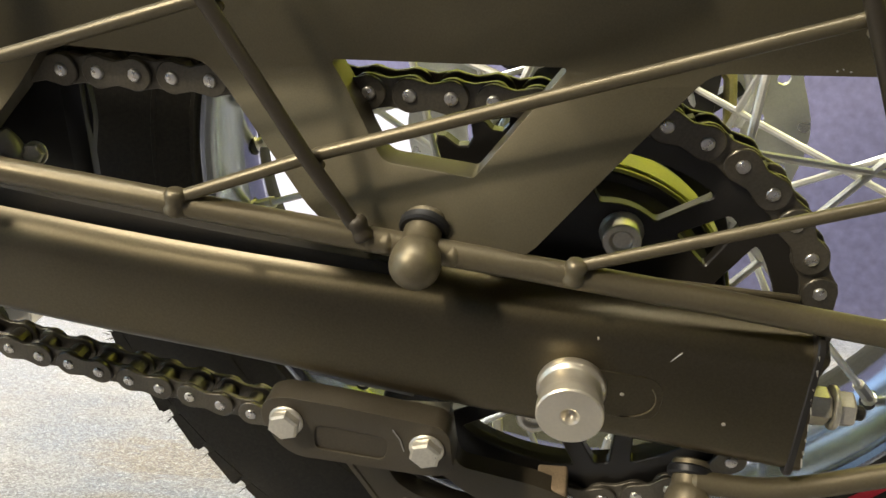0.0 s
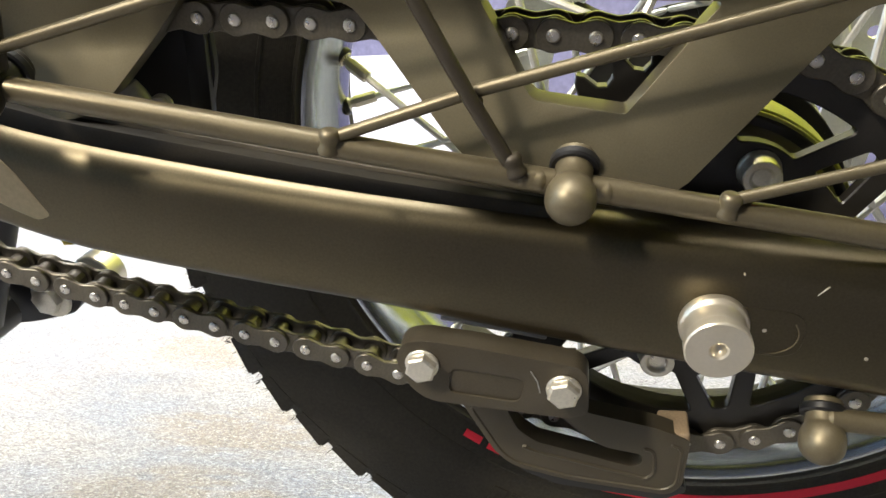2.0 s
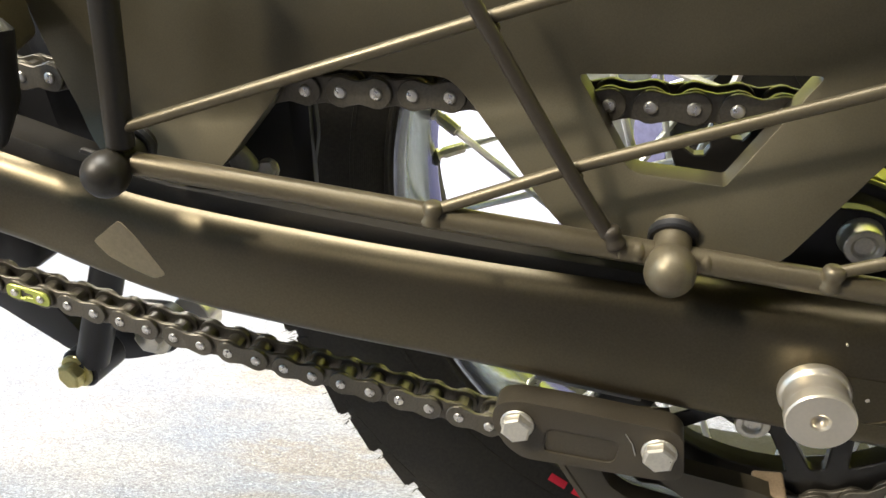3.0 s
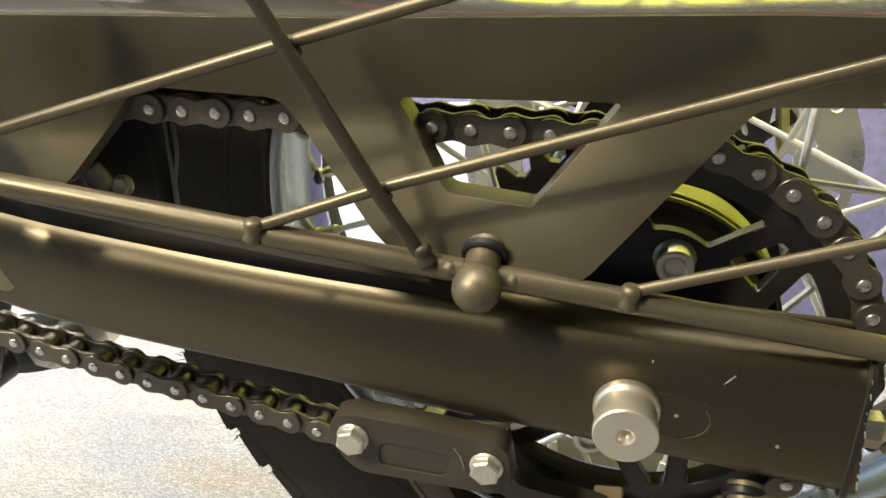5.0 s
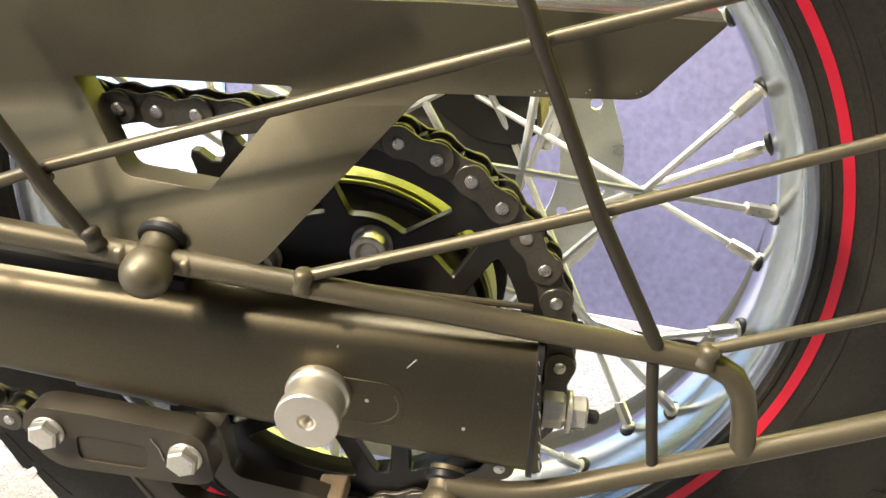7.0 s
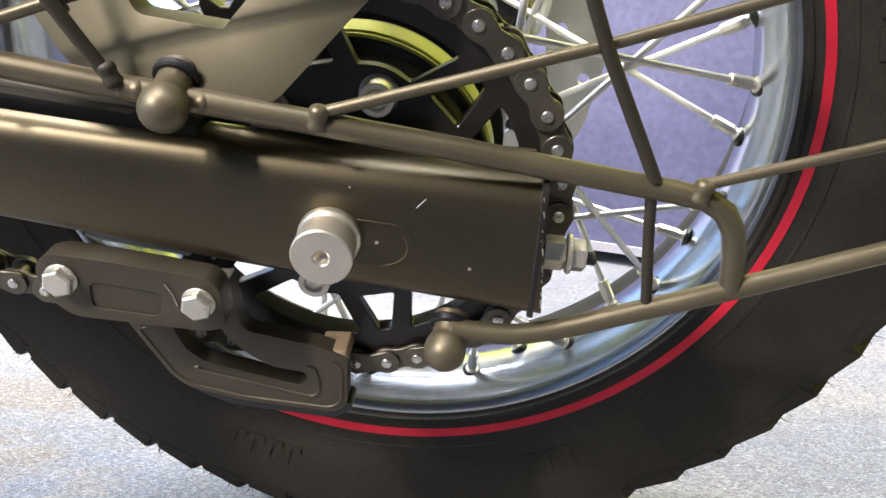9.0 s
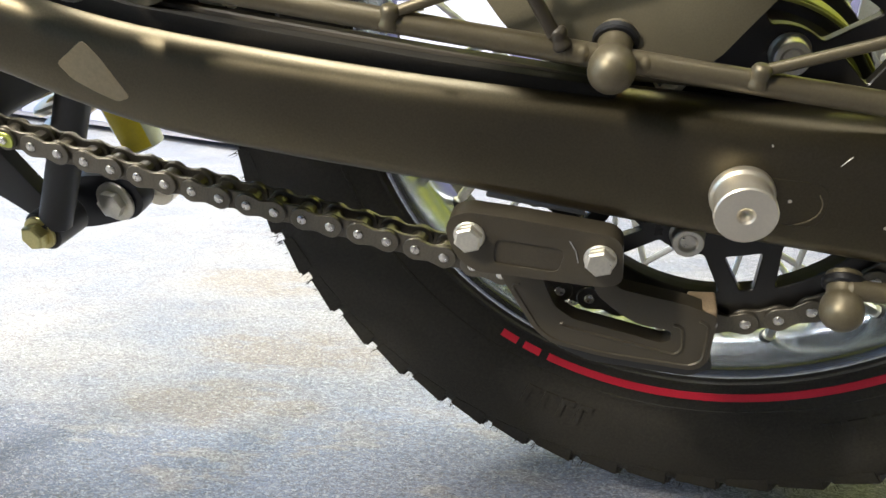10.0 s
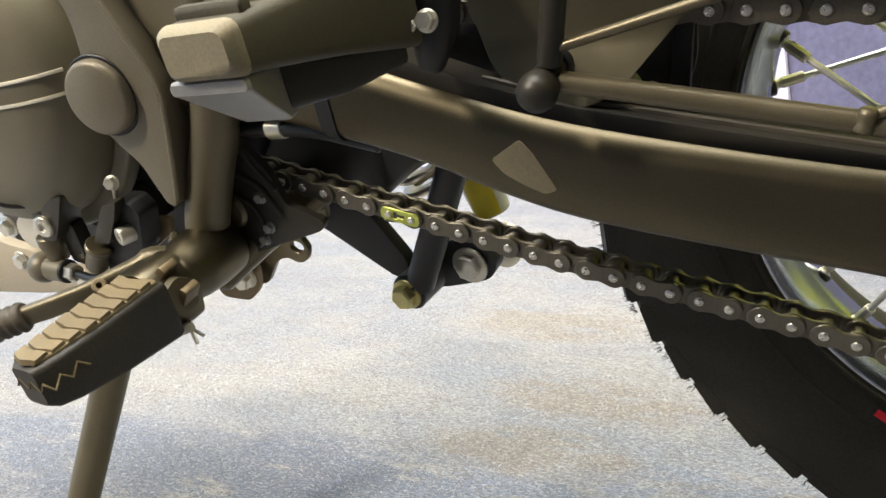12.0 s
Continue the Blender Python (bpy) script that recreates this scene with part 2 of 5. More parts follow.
def part(name, bm, material, parent, label="", smooth=35.0):
    ob = new(name, mesh_of(bm, name, material, smooth))
    ob.parent = parent
    if label:
        ob["label"] = label
    return ob


def join(*bms):
    """One bmesh out of several."""
    out = bmesh.new()
    for b in bms:
        me = bpy.data.meshes.new("join")
        b.to_mesh(me)
        b.free()
        out.from_mesh(me)
        bpy.data.meshes.remove(me)
    return out


def frame_of(axis):
    a = Vector(axis).normalized()
    u = a.orthogonal().normalized()
    return a, u, a.cross(u)


def lathe(origin, axis, profile, segs=32, start=0.0, sweep=360.0):
    """Turns a profile of (distance along the axis, radius) round the axis; radius 0 closes an end."""
    bm = bmesh.new()
    a, u, v = frame_of(axis)
    if abs(a.y) > 0.999:
        u, v = Vector((1, 0, 0)), Vector((0, 0, 1))
    o = Vector(origin)
    full = sweep >= 359.9
    n = segs if full else segs + 1
    rings = []
    for d, r in profile:
        if r <= 1e-6:
            rings.append([bm.verts.new(o + a * d)])
        else:
            rings.append([bm.verts.new(o + a * d + (u * math.cos(w) + v * math.sin(w)) * r) for w in (radians(start + sweep * i / segs) for i in range(n))])
    for p, q in zip(rings, rings[1:]):
        for i in range(segs):
            j = (i + 1) % n
            if len(p) == 1 and len(q) == 1:
                continue
            if len(p) == 1:
                bm.faces.new((p[0], q[i], q[j]))
            elif len(q) == 1:
                bm.faces.new((p[i], q[0], p[j]))
            else:
                bm.faces.new((p[i], q[i], q[j], p[j]))
    return bm


def rounded(profile, e=0.0006):
    """Breaks the corners of a lathe profile."""
    out = [profile[0]]
    for a, b, c in zip(profile, profile[1:], profile[2:]):
        b, a, c = Vector(b), Vector(a), Vector(c)
        for w in (a, c):
            k = w - b
            out.append(tuple(b + k * min(0.4, e / max(k.length, 1e-9))))
    out.append(profile[-1])
    return out


def spline(points, steps=6):
    """A smooth line through the points."""
    p = [Vector(q) for q in points]
    p = [2 * p[0] - p[1]] + p + [2 * p[-1] - p[-2]]
    out = []
    for a, b, c, d in zip(p, p[1:], p[2:], p[3:]):
        for i in range(steps):
            t = i / steps
            out.append(0.5 * (2 * b + (c - a) * t + (2 * a - 5 * b + 4 * c - d) * t * t + (3 * b - a - 3 * c + d) * t ** 3))
    out.append(p[-2])
    return out


def tube(points, radius, segs=14, curved=False, caps=True):
    """A bar along the points; radius: one or one a point."""
    pts = spline(points) if curved else [Vector(q) for q in points]
    rad = radius if isinstance(radius, (list, tuple)) else [radius] * len(pts)
    if len(rad) != len(pts):
        rad = [rad[min(len(rad) - 1, int(i * len(rad) / len(pts)))] for i in range(len(pts))]
    bm = bmesh.new()
    t0 = (pts[1] - pts[0]).normalized()
    u = t0.orthogonal().normalized()
    rings = []
    for i, p in enumerate(pts):
        t = ((pts[i] - pts[i - 1]).normalized() if i else Vector()) + ((pts[i + 1] - pts[i]).normalized() if i + 1 < len(pts) else Vector())
        t.normalize()
        u = (u - t * u.dot(t)).normalized()
        v = t.cross(u)
        rings.append([bm.verts.new(p + (u * math.cos(w) + v * math.sin(w)) * rad[i]) for w in (2 * math.pi * k / segs for k in range(segs))])
    for p, q in zip(rings, rings[1:]):
        for k in range(segs):
            bm.faces.new((p[k], p[(k + 1) % segs], q[(k + 1) % segs], q[k]))
    if caps:
        for ring, way, r in ((rings[0], -1, rad[0]), (rings[-1], 1, rad[-1])):
            c = sum((w.co for w in ring), Vector()) / segs
            d = (pts[1] - pts[0]).normalized() * way if way < 0 else (pts[-1] - pts[-2]).normalized()
            inner = [bm.verts.new(c + (w.co - c) * 0.72 + d * r * 0.3) for w in ring]
            for k in range(segs):
                bm.faces.new((ring[k], ring[(k + 1) % segs], inner[(k + 1) % segs], inner[k]))
            bm.faces.new(inner)
    return bm


def plate(loops, y0, y1, bevel=0.0, bsegs=2):
    """A flat piece cut to the outline loops[0] with the holes loops[1:], all in (x, z), from y0 to y1 (numbers or functions of x, z)."""
    bm = bmesh.new()
    f0 = y0 if callable(y0) else (lambda x, z: y0)
    f1 = y1 if callable(y1) else (lambda x, z: y1)
    edges, rings = [], []
    for loop in loops:
        vs = [bm.verts.new((x, 0, z)) for x, z in loop]
        rings.append(vs)
        edges += [bm.edges.new((vs[i], vs[(i + 1) % len(vs)])) for i in range(len(vs))]
    bmesh.ops.triangle_fill(bm, use_beauty=True, use_dissolve=False, edges=edges)
    faces = list(bm.faces)
    back = {v: bm.verts.new((v.co.x, f1(v.co.x, v.co.z), v.co.z)) for v in list(bm.verts)}
    for f in faces:
        bm.faces.new([back[v] for v in reversed(f.verts)])
    for vs in rings:
        for i in range(len(vs)):
            a, b = vs[i], vs[(i + 1) % len(vs)]
            bm.faces.new((a, b, back[b], back[a]))
    for v in back:
        v.co.y = f0(v.co.x, v.co.z)
    if bevel:
        bmesh.ops.recalc_face_normals(bm, faces=bm.faces)
        bm.normal_update()
        sharp = [e for e in bm.edges if e.is_manifold and e.calc_face_angle(0) > radians(50)]
        rim = [e for e in sharp if abs(e.verts[0].co.y - f0(e.verts[0].co.x, e.verts[0].co.z)) < 1e-6 and abs(e.verts[1].co.y - f0(e.verts[1].co.x, e.verts[1].co.z)) < 1e-6]
        bmesh.ops.bevel(bm, geom=rim, offset=bevel, segments=bsegs, profile=0.5, affect="EDGES", clamp_overlap=True)
    return bm


def fillet(points, radius, steps=4):
    """The outline with its corners rounded; radius: one, or one a corner."""
    out = []
    n = len(points)
    for i in range(n):
        a, b, c = (Vector(points[k % n]) for k in (i - 1, i, i + 1))
        r = radius[i] if isinstance(radius, (list, tuple)) else radius
        if r <= 0:
            out.append(tuple(b))
            continue
        ka, kc = (a - b), (c - b)
        d = min(r, ka.length * 0.45, kc.length * 0.45)
        p, q = b + ka.normalized() * d, b + kc.normalized() * d
        for s in range(steps + 1):
            t = s / steps
            out.append(tuple(p * (1 - t) ** 2 + b * 2 * t * (1 - t) + q * t * t))
    return out


def box(lo, hi, bevel=0.0, segs=2):
    bm = bmesh.new()
    bmesh.ops.create_cube(bm, size=1)
    for v in bm.verts:
        v.co = Vector([lo[k] + (v.co[k] + 0.5) * (hi[k] - lo[k]) for k in range(3)])
    if bevel:
        bmesh.ops.bevel(bm, geom=list(bm.edges), offset=bevel, segments=segs, profile=0.5, affect="EDGES")
    return bm


def moved(bm, m):
    bmesh.ops.transform(bm, matrix=m, verts=bm.verts)
    return bm


def ball(centre, r, segs=20):
    bm = bmesh.new()
    bmesh.ops.create_uvsphere(bm, u_segments=segs, v_segments=segs // 2, radius=r)
    bmesh.ops.translate(bm, verts=bm.verts, vec=centre)
    return bm


def hex_bolt(origin, axis, across, height, flange=0.0, turn=0.0):
    """A hexagon head with a washer face, its base at origin."""
    a, u, v = frame_of(axis)
    if abs(a.y) > 0.999:
        u, v = Vector((1, 0, 0)), Vector((0, 0, 1))
    o, r = Vector(origin), across / math.sqrt(3)
    bm = bmesh.new()
    base = height * (0.25 if flange else 0.0)
    rings = []
    for d, k in ((base, 1.0), (height * 0.86, 1.0), (height, 0.84)):
        rings.append([bm.verts.new(o + a * d + (u * math.cos(w) + v * math.sin(w)) * r * k) for w in (radians(turn + 60 * i) for i in range(6))])
    for p, q in zip(rings, rings[1:]):
        for i in range(6):
            bm.faces.new((p[i], p[(i + 1) % 6], q[(i + 1) % 6], q[i]))
    bm.faces.new(rings[-1])
    bm.faces.new(rings[0])
    if flange:
        bm = join(bm, lathe(origin, axis, rounded([(0, 0), (0, flange), (base * 0.7, flange), (base * 1.2, r * 0.95), (base * 1.2, 0)], 0.0004), 20))
    return bm


def loft(rings):
    """A closed skin over rings of equally many points."""
    bm = bmesh.new()
    vs = [[bm.verts.new(p) for p in ring] for ring in rings]
    n = len(vs[0])
    for p, q in zip(vs, vs[1:]):
        for i in range(n):
            bm.faces.new((p[i], p[(i + 1) % n], q[(i + 1) % n], q[i]))
    bm.faces.new(vs[0])
    bm.faces.new(list(reversed(vs[-1])))
    return bm


def rounded_box_ring(at, u0, u1, v0, v1, r):
    """A rounded rectangle of 16 points; at(u, v) sets it in space."""
    out = []
    for cu, cv, a0 in ((u1 - r, v1 - r, 0), (u0 + r, v1 - r, 90), (u0 + r, v0 + r, 180), (u1 - r, v0 + r, 270)):
        for k in range(4):
            w = radians(a0 + 30 * k)
            out.append(at(cu + r * math.cos(w), cv + r * math.sin(w)))
    return out


def empty(name, label, category):
    return tagged(new(name), label, category)


# ---------------------------------------------------------------- setting
def flat_sheet(name, corners, material, label, category, thick=0.0):
    bm = bmesh.new()
    lo = [bm.verts.new(c) for c in corners]
    if thick:
        n = (Vector(corners[1]) - Vector(corners[0])).cross(Vector(corners[2]) - Vector(corners[0])).normalized()
        hi = [bm.verts.new(Vector(c) + n * thick) for c in corners]
        bm.faces.new(hi)
        bm.faces.new(list(reversed(lo)))
        k = len(lo)
        for i in range(k):
            bm.faces.new((lo[i], lo[(i + 1) % k], hi[(i + 1) % k], hi[i]))
    else:
        bm.faces.new(lo)
    return tagged(new(name, mesh_of(bm, name, material, 0)), label, category, kind="structure")


# Unseen dark floor, added and angled to darken reflections in the swing arm.
UNSEEN_DARK = mat("unseen_dark_floor", (0.045, 0.045, 0.055), 0.95, 0.0, 0.3, 4, 300, 0.8, 0.003, spec=0.1)
flat_sheet("unseen_front_floor", [(-3.45, -6, -0.02), (7, -6, -0.02), (7, -0.10, -0.02), (0.6, -0.10, -0.02), (-3.45, -1.50, -0.02)], UNSEEN_DARK, "unseen dark floor added to darken reflections", "floor", 0.018)
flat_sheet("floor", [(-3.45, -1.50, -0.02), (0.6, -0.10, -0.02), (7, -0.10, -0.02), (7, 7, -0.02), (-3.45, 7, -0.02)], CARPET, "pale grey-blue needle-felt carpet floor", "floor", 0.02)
PANEL_A, PANEL_B = Vector((2.2, -0.22, 0)), Vector((-3.4, 2.81, 0))
side = (PANEL_B - PANEL_A).normalized()
back = Vector((-side.y, side.x, 0))
if back.y < 0:
    back = -back


def panel_box(name, d0, d1, z0, z1, material, label, category):
    a, b = PANEL_A + back * d0, PANEL_B + back * d0
    c, d = PANEL_B + back * d1, PANEL_A + back * d1
    bm = bmesh.new()
    lo = [bm.verts.new((p.x, p.y, z0)) for p in (a, b, c, d)]
    hi = [bm.verts.new((p.x, p.y, z1)) for p in (a, b, c, d)]
    bm.faces.new(lo)
    bm.faces.new(hi)
    for i in range(4):
        bm.faces.new((lo[i], lo[(i + 1) % 4], hi[(i + 1) % 4], hi[i]))
    return tagged(new(name, mesh_of(bm, name, material, 0)), label, category, kind="structure")


panel_box("wall_back", 0, 0.06, 0, 2.6, WALL_PAINT, "lavender-purple painted exhibition panel wall", "wall")
panel_box("baseboard", -0.008, -0.002, 0, 0.014, SKIRT, "narrow tan skirting along the lavender wall", "baseboard")
def graphic_panel(name, outline, material, label):
    """A thin printed board on the back wall; the outline is in metres along the wall's x and up."""
    bm = bmesh.new()
    front, rear = [], []
    for x, z in outline:
        p = PANEL_A + side * ((x - PANEL_A.x) / side.x)
        front.append(bm.verts.new((p.x - back.x * 0.010, p.y - back.y * 0.010, z)))
        rear.append(bm.verts.new((p.x - back.x * 0.003, p.y - back.y * 0.003, z)))
    bm.faces.new(front)
    bm.faces.new(list(reversed(rear)))
    for i in range(len(front)):
        j = (i + 1) % len(front)
        bm.faces.new((front[i], front[j], rear[j], rear[i]))
    return tagged(new(name, mesh_of(bm, name, material, 0)), label, "panel", kind="structure")


graphic_panel("panel_yellow", [(-0.58, 0.75), (0.30, 0.54), (0.37, 0.50), (0.43, 0.34), (0.47, 0.28), (2.1, 0.28), (2.1, 2.3), (0.16, 2.3), (0.16, 1.29), (-0.58, 1.29)], NEON, "yellow-green display board on the wall")
# Lower left of the wall, set paler as a thin sheet.
graphic_panel("panel_white", [(-2.4, 0.016), (-0.26, 0.016), (-0.29, 0.36), (-2.4, 0.36)], PALE_WALL, "paler lavender-white stretch along the wall")
# The blue and cream boards are unseen, added to tint rim and flange reflections.
graphic_panel("panel_blue", [(-2.4, 0.37), (-0.62, 0.37), (-0.62, 0.99), (-2.4, 0.99)], SKY_BLUE, "unseen pale sky-blue board added for reflections")
graphic_panel("panel_cream", [(-2.6, 1.00), (-0.59, 1.00), (-0.59, 1.31), (0.14, 1.31), (0.14, 2.3), (-2.6, 2.3)], CREAM, "unseen cream board added for reflections")
flat_sheet("wall_front", [(-3.45, -6, 0), (7, -6, 0), (7, -6, 4.2), (-3.45, -6, 4.2)], HALL_WALL, "plain grey hall wall", "wall", 0.1)
# Unseen left wall, made sky-blue so that the rim reflects blue.
flat_sheet("wall_left", [(-3.46, 7, 0), (-3.46, -6, 0), (-3.46, -6, 4.2), (-3.46, 7, 4.2)], SKY_BLUE, "unseen sky-blue wall added for the rim's reflection", "wall", 0.1)
flat_sheet("wall_right", [(7, -6, 0), (7, 7, 0), (7, 7, 4.2), (7, -6, 4.2)], HALL_WALL, "plain grey hall wall", "wall", 0.1)
flat_sheet("wall_far", [(7, 7, 0), (-3.45, 7, 0), (-3.45, 7, 4.2), (7, 7, 4.2)], HALL_WALL, "plain grey hall wall", "wall", 0.1)
flat_sheet("ceiling", [(-3.45, -6, 4.2), (7, -6, 4.2), (7, 7, 4.2), (-3.45, 7, 4.2)], CEILING_PAINT, "plain grey hall ceiling", "ceiling", 0.1)

# ---------------------------------------------------------------- the motorcycle
bike = empty("motorcycle", "dark bronze trail motorcycle leaning on its side stand", "motorcycle")
bike.matrix_world = BIKE
AX, AZ = 0.002, 0.3230      # the sprocket's centre


def ring_point(r, degrees, y):
    w = radians(degrees)
    return Vector((AX + r * math.cos(w), y, AZ + r * math.sin(w)))


# ---- rear wheel: tyre, rim, spokes, hub, built round its own centre
yaw, cant = radians(1.41), radians(0.61)
axle = Vector((math.sin(yaw), math.cos(yaw) * math.cos(cant), math.sin(cant))).normalized()
ahead = (Vector((1, 0, 0)) - axle * axle.x).normalized()
WHEEL = Matrix.Translation(Vector((0.0063, 0.090, 0.3254)) + axle * 0.050) @ Matrix((ahead, axle, ahead.cross(axle))).transposed().to_4x4()
SIDE_R = [0.2145, 0.2165, 0.2200, 0.2230, 0.2300, 0.2450, 0.2620, 0.2800]
SIDE_Y = [-0.0440, -0.0465, -0.0485, -0.0500, -0.0535, -0.0585, -0.0612, -0.0620]


def wp(r, degrees, y):
    w = radians(degrees)
    return Vector((r * math.cos(w), y, r * math.sin(w)))


def wheel_part(name, bm, material, label="", smooth=35.0):
    ob = part(name, bm, material, bike, label, smooth)
    ob.matrix_basis = WHEEL
    return ob


def build_tyre():
    prof = list(zip(SIDE_Y, SIDE_R)) + [(-0.0622, 0.2920), (-0.0615, 0.2985), (-0.0592, 0.3016), (-0.0490, 0.3088), (-0.0330, 0.3170), (-0.0150, 0.3198), (0, 0.3205)]
    prof = prof + [(-y, r) for y, r in reversed(prof[:-1])]
    prof += [(0.034, 0.2130), (-0.034, 0.2130), prof[0]]
    return wheel_part("tyre", lathe((0, 0, 0), (0, 1, 0), prof, 180), SIDE_RUBBER, "black knobbly rubber tyre with a red sidewall stripe", 40)


tyre = build_tyre()


def tread_block(y0, y1, z0, z1, w0, w1, skew, ramp=0.0035):
    """A block at the top of the tyre: across from y0 to y1, radii z0 (sunk) to z1 at each side, its back edge higher by ramp."""
    bm = bmesh.new()
    vs = []
    for y, top in ((y0, z1[0]), (y1, z1[1])):
        k = skew if y == y1 else 0.0
        low = z0[0] if y == y0 else z0[1]
        vs.append([bm.verts.new((k - w0 / 2, y, low)), bm.verts.new((k + w0 / 2, y, low)), bm.verts.new((k + w1 / 2, y, top - ramp)), bm.verts.new((k - w1 / 2, y, top))])
    a, b = vs
    bm.faces.new(a)
    bm.faces.new(list(reversed(b)))
    for i in range(4):
        bm.faces.new((a[i], b[i], b[(i + 1) % 4], a[(i + 1) % 4]))
    bmesh.ops.recalc_face_normals(bm, faces=bm.faces)
    bmesh.ops.bevel(bm, geom=[e for e in bm.edges if max(v.co.z for v in e.verts) > 0.299], offset=0.0018, segments=2, affect="EDGES")
    return mesh_of(bm, "tread_block", RUBBER, 30)


BLOCKS = 54
shoulder_a = tread_block(-0.0624, -0.033, (0.2935, 0.306), (0.3068, 0.3235), 0.0300, 0.0322, -0.0113, 0.0058)
shoulder_b = tread_block(0.033, 0.0624, (0.306, 0.2935), (0.3235, 0.3068), 0.0300, 0.0322, -0.0113, 0.0058)
middle_a = tread_block(-0.030, -0.003, (0.308, 0.310), (0.3240, 0.3260), 0.0300, 0.0308, -0.0103, 0.0038)
middle_b = tread_block(0.003, 0.030, (0.310, 0.308), (0.3260, 0.3240), 0.0300, 0.0308, -0.0103, 0.0038)
for i in range(BLOCKS):
    for mesh, off in ((shoulder_a, 0.0), (shoulder_b, -0.98), (middle_a, -0.336), (middle_b, -0.672)):
        ob = new("tread_block", mesh)
        ob.parent = tyre
        ob.matrix_basis = Matrix.Rotation(2 * math.pi * (i + off) / BLOCKS, 4, "Y")


def sidewall_y(r):
    return float(np.interp(r, SIDE_R, SIDE_Y))


def vent_hairs():
    """The fine moulding hairs that stand off the tread and the shoulder, each four-sided and tapered."""
    rng = random.Random(4)
    bm = bmesh.new()
    spots = []
    for i in range(BLOCKS):
        for corner in (-0.0135, 0.0135):
            for y in (-0.0585, -0.0520, -0.036, 0.036):
                off = -0.38 * (y + 0.0628) / 0.0372
                spots.append((math.degrees(corner / 0.315) + 90 - 360 * (i + off) / BLOCKS + rng.uniform(-0.25, 0.25), y + rng.uniform(-0.001, 0.001)))
    for k in range(800):
        spots.append((rng.uniform(90, 290), rng.choice((-0.058, -0.048, -0.036, -0.026, -0.008, 0.008, 0.026, 0.044)) + rng.uniform(-0.003, 0.003)))
    for k in range(60):
        a, r = rng.uniform(-75, 60), rng.choice((0.2465, 0.2560, 0.2700, 0.2840, 0.2930)) + rng.uniform(-0.002, 0.002)
        p = wp(r, a, sidewall_y(r) + 0.0005)
        out = Vector((rng.uniform(-0.5, 0.5), -1, rng.uniform(-0.5, 0.5))).normalized()
        u = out.orthogonal().normalized() * 0.0004
        v = out.cross(u.normalized()) * 0.0004
        tip = bm.verts.new(p + out * rng.uniform(0.002, 0.0045))
        base = [bm.verts.new(p + q) for q in (u, v, -u, -v)]
        for i in range(4):
            bm.faces.new((base[i], base[(i + 1) % 4], tip))
    for a, y in spots:
        r = float(np.interp(abs(y), (0.0, 0.033, 0.0628), (0.327, 0.3235, 0.3060)))
        p = wp(r - 0.002, a, y)
        out = (Vector((p.x, 0, p.z)).normalized() + Vector((rng.uniform(-0.4, 0.4), rng.uniform(-0.5, 0.2), rng.uniform(-0.4, 0.4)))).normalized()
        u = out.orthogonal().normalized() * 0.00036
        v = out.cross(u.normalized()) * 0.00036
        tip = bm.verts.new(p + out * rng.uniform(0.0045, 0.0075))
        base = [bm.verts.new(p + q) for q in (u, v, -u, -v)]
        for i in range(4):
            bm.faces.new((base[i], base[(i + 1) % 4], tip))
    ob = part("vent_hair", bm, RUBBER, tyre, "fine rubber moulding hairs", 0)
    ob["kind"] = "stuff"


vent_hairs()


def sidewall_band(name, a0, a1, r0, r1, material, label):
    """A raised band on the near sidewall between two angles."""
    y = lambda r: sidewall_y(r) - 0.0006
    n = max(2, int((a1 - a0) / 2))
    prof = [(y(r0) + 0.001, r0), (y(r0), r0 + 0.0002), (y((r0 + r1) / 2), (r0 + r1) / 2), (y(r1), r1 - 0.0002), (y(r1) + 0.001, r1)]
    return part(name, lathe((0, 0, 0), (0, 1, 0), prof, n, a0, a1 - a0), material, tyre, label)


sidewall_band("stripe", -117.5, 130, 0.2243, 0.2290, RED_BAND, "red stripe")
sidewall_band("stripe_dash", -122.3, -119.0, 0.2243, 0.2290, RED_BAND, "red dash")
sidewall_band("stripe_dash", -126.8, -123.6, 0.2243, 0.2290, RED_BAND, "red dash")
part("bead_line", lathe((0, 0, 0), (0, 1, 0), [(-0.0472, 0.2170), (-0.0492, 0.2176), (-0.0496, 0.2196), (-0.0480, 0.2204)], 160), RUBBER, tyre)
part("sidewall_line", lathe((0, 0, 0), (0, 1, 0), [(-0.0545, 0.2355), (-0.0562, 0.2362), (-0.0568, 0.2378), (-0.0555, 0.2388)], 160), RUBBER, tyre)


def raised_bars(a0, count, r0, size):
    """Moulded sidewall lettering that cannot be read, as plain raised bars."""
    for k in range(count):
        a = a0 + k * size * 1.35
        bm = bmesh.new()
        ring = []
        for da, r in ((0, r0), (size, r0), (size, r0 + 0.004), (size * 0.35, r0 + 0.004), (size * 0.35, r0 + 0.016), (0, r0 + 0.016)):
            p = wp(r, a + da, sidewall_y(r))
            ring.append((bm.verts.new(p + Vector((0, 0.002, 0))), bm.verts.new(p + Vector((0, -0.0011, 0)))))
        bm.faces.new([b for _, b in ring])
        for i in range(6):
            (l0, h0), (l1, h1) = ring[i], ring[(i + 1) % 6]
            bm.faces.new((l0, l1, h1, h0))
        part("raised_mark", bm, RUBBER, tyre, "raised moulded sidewall mark", 20)


raised_bars(8, 4, 0.246, 3.6)
raised_bars(-72, 3, 0.248, 2.6)
raised_bars(-118, 4, 0.250, 2.2)


RIM_Y = -0.0115


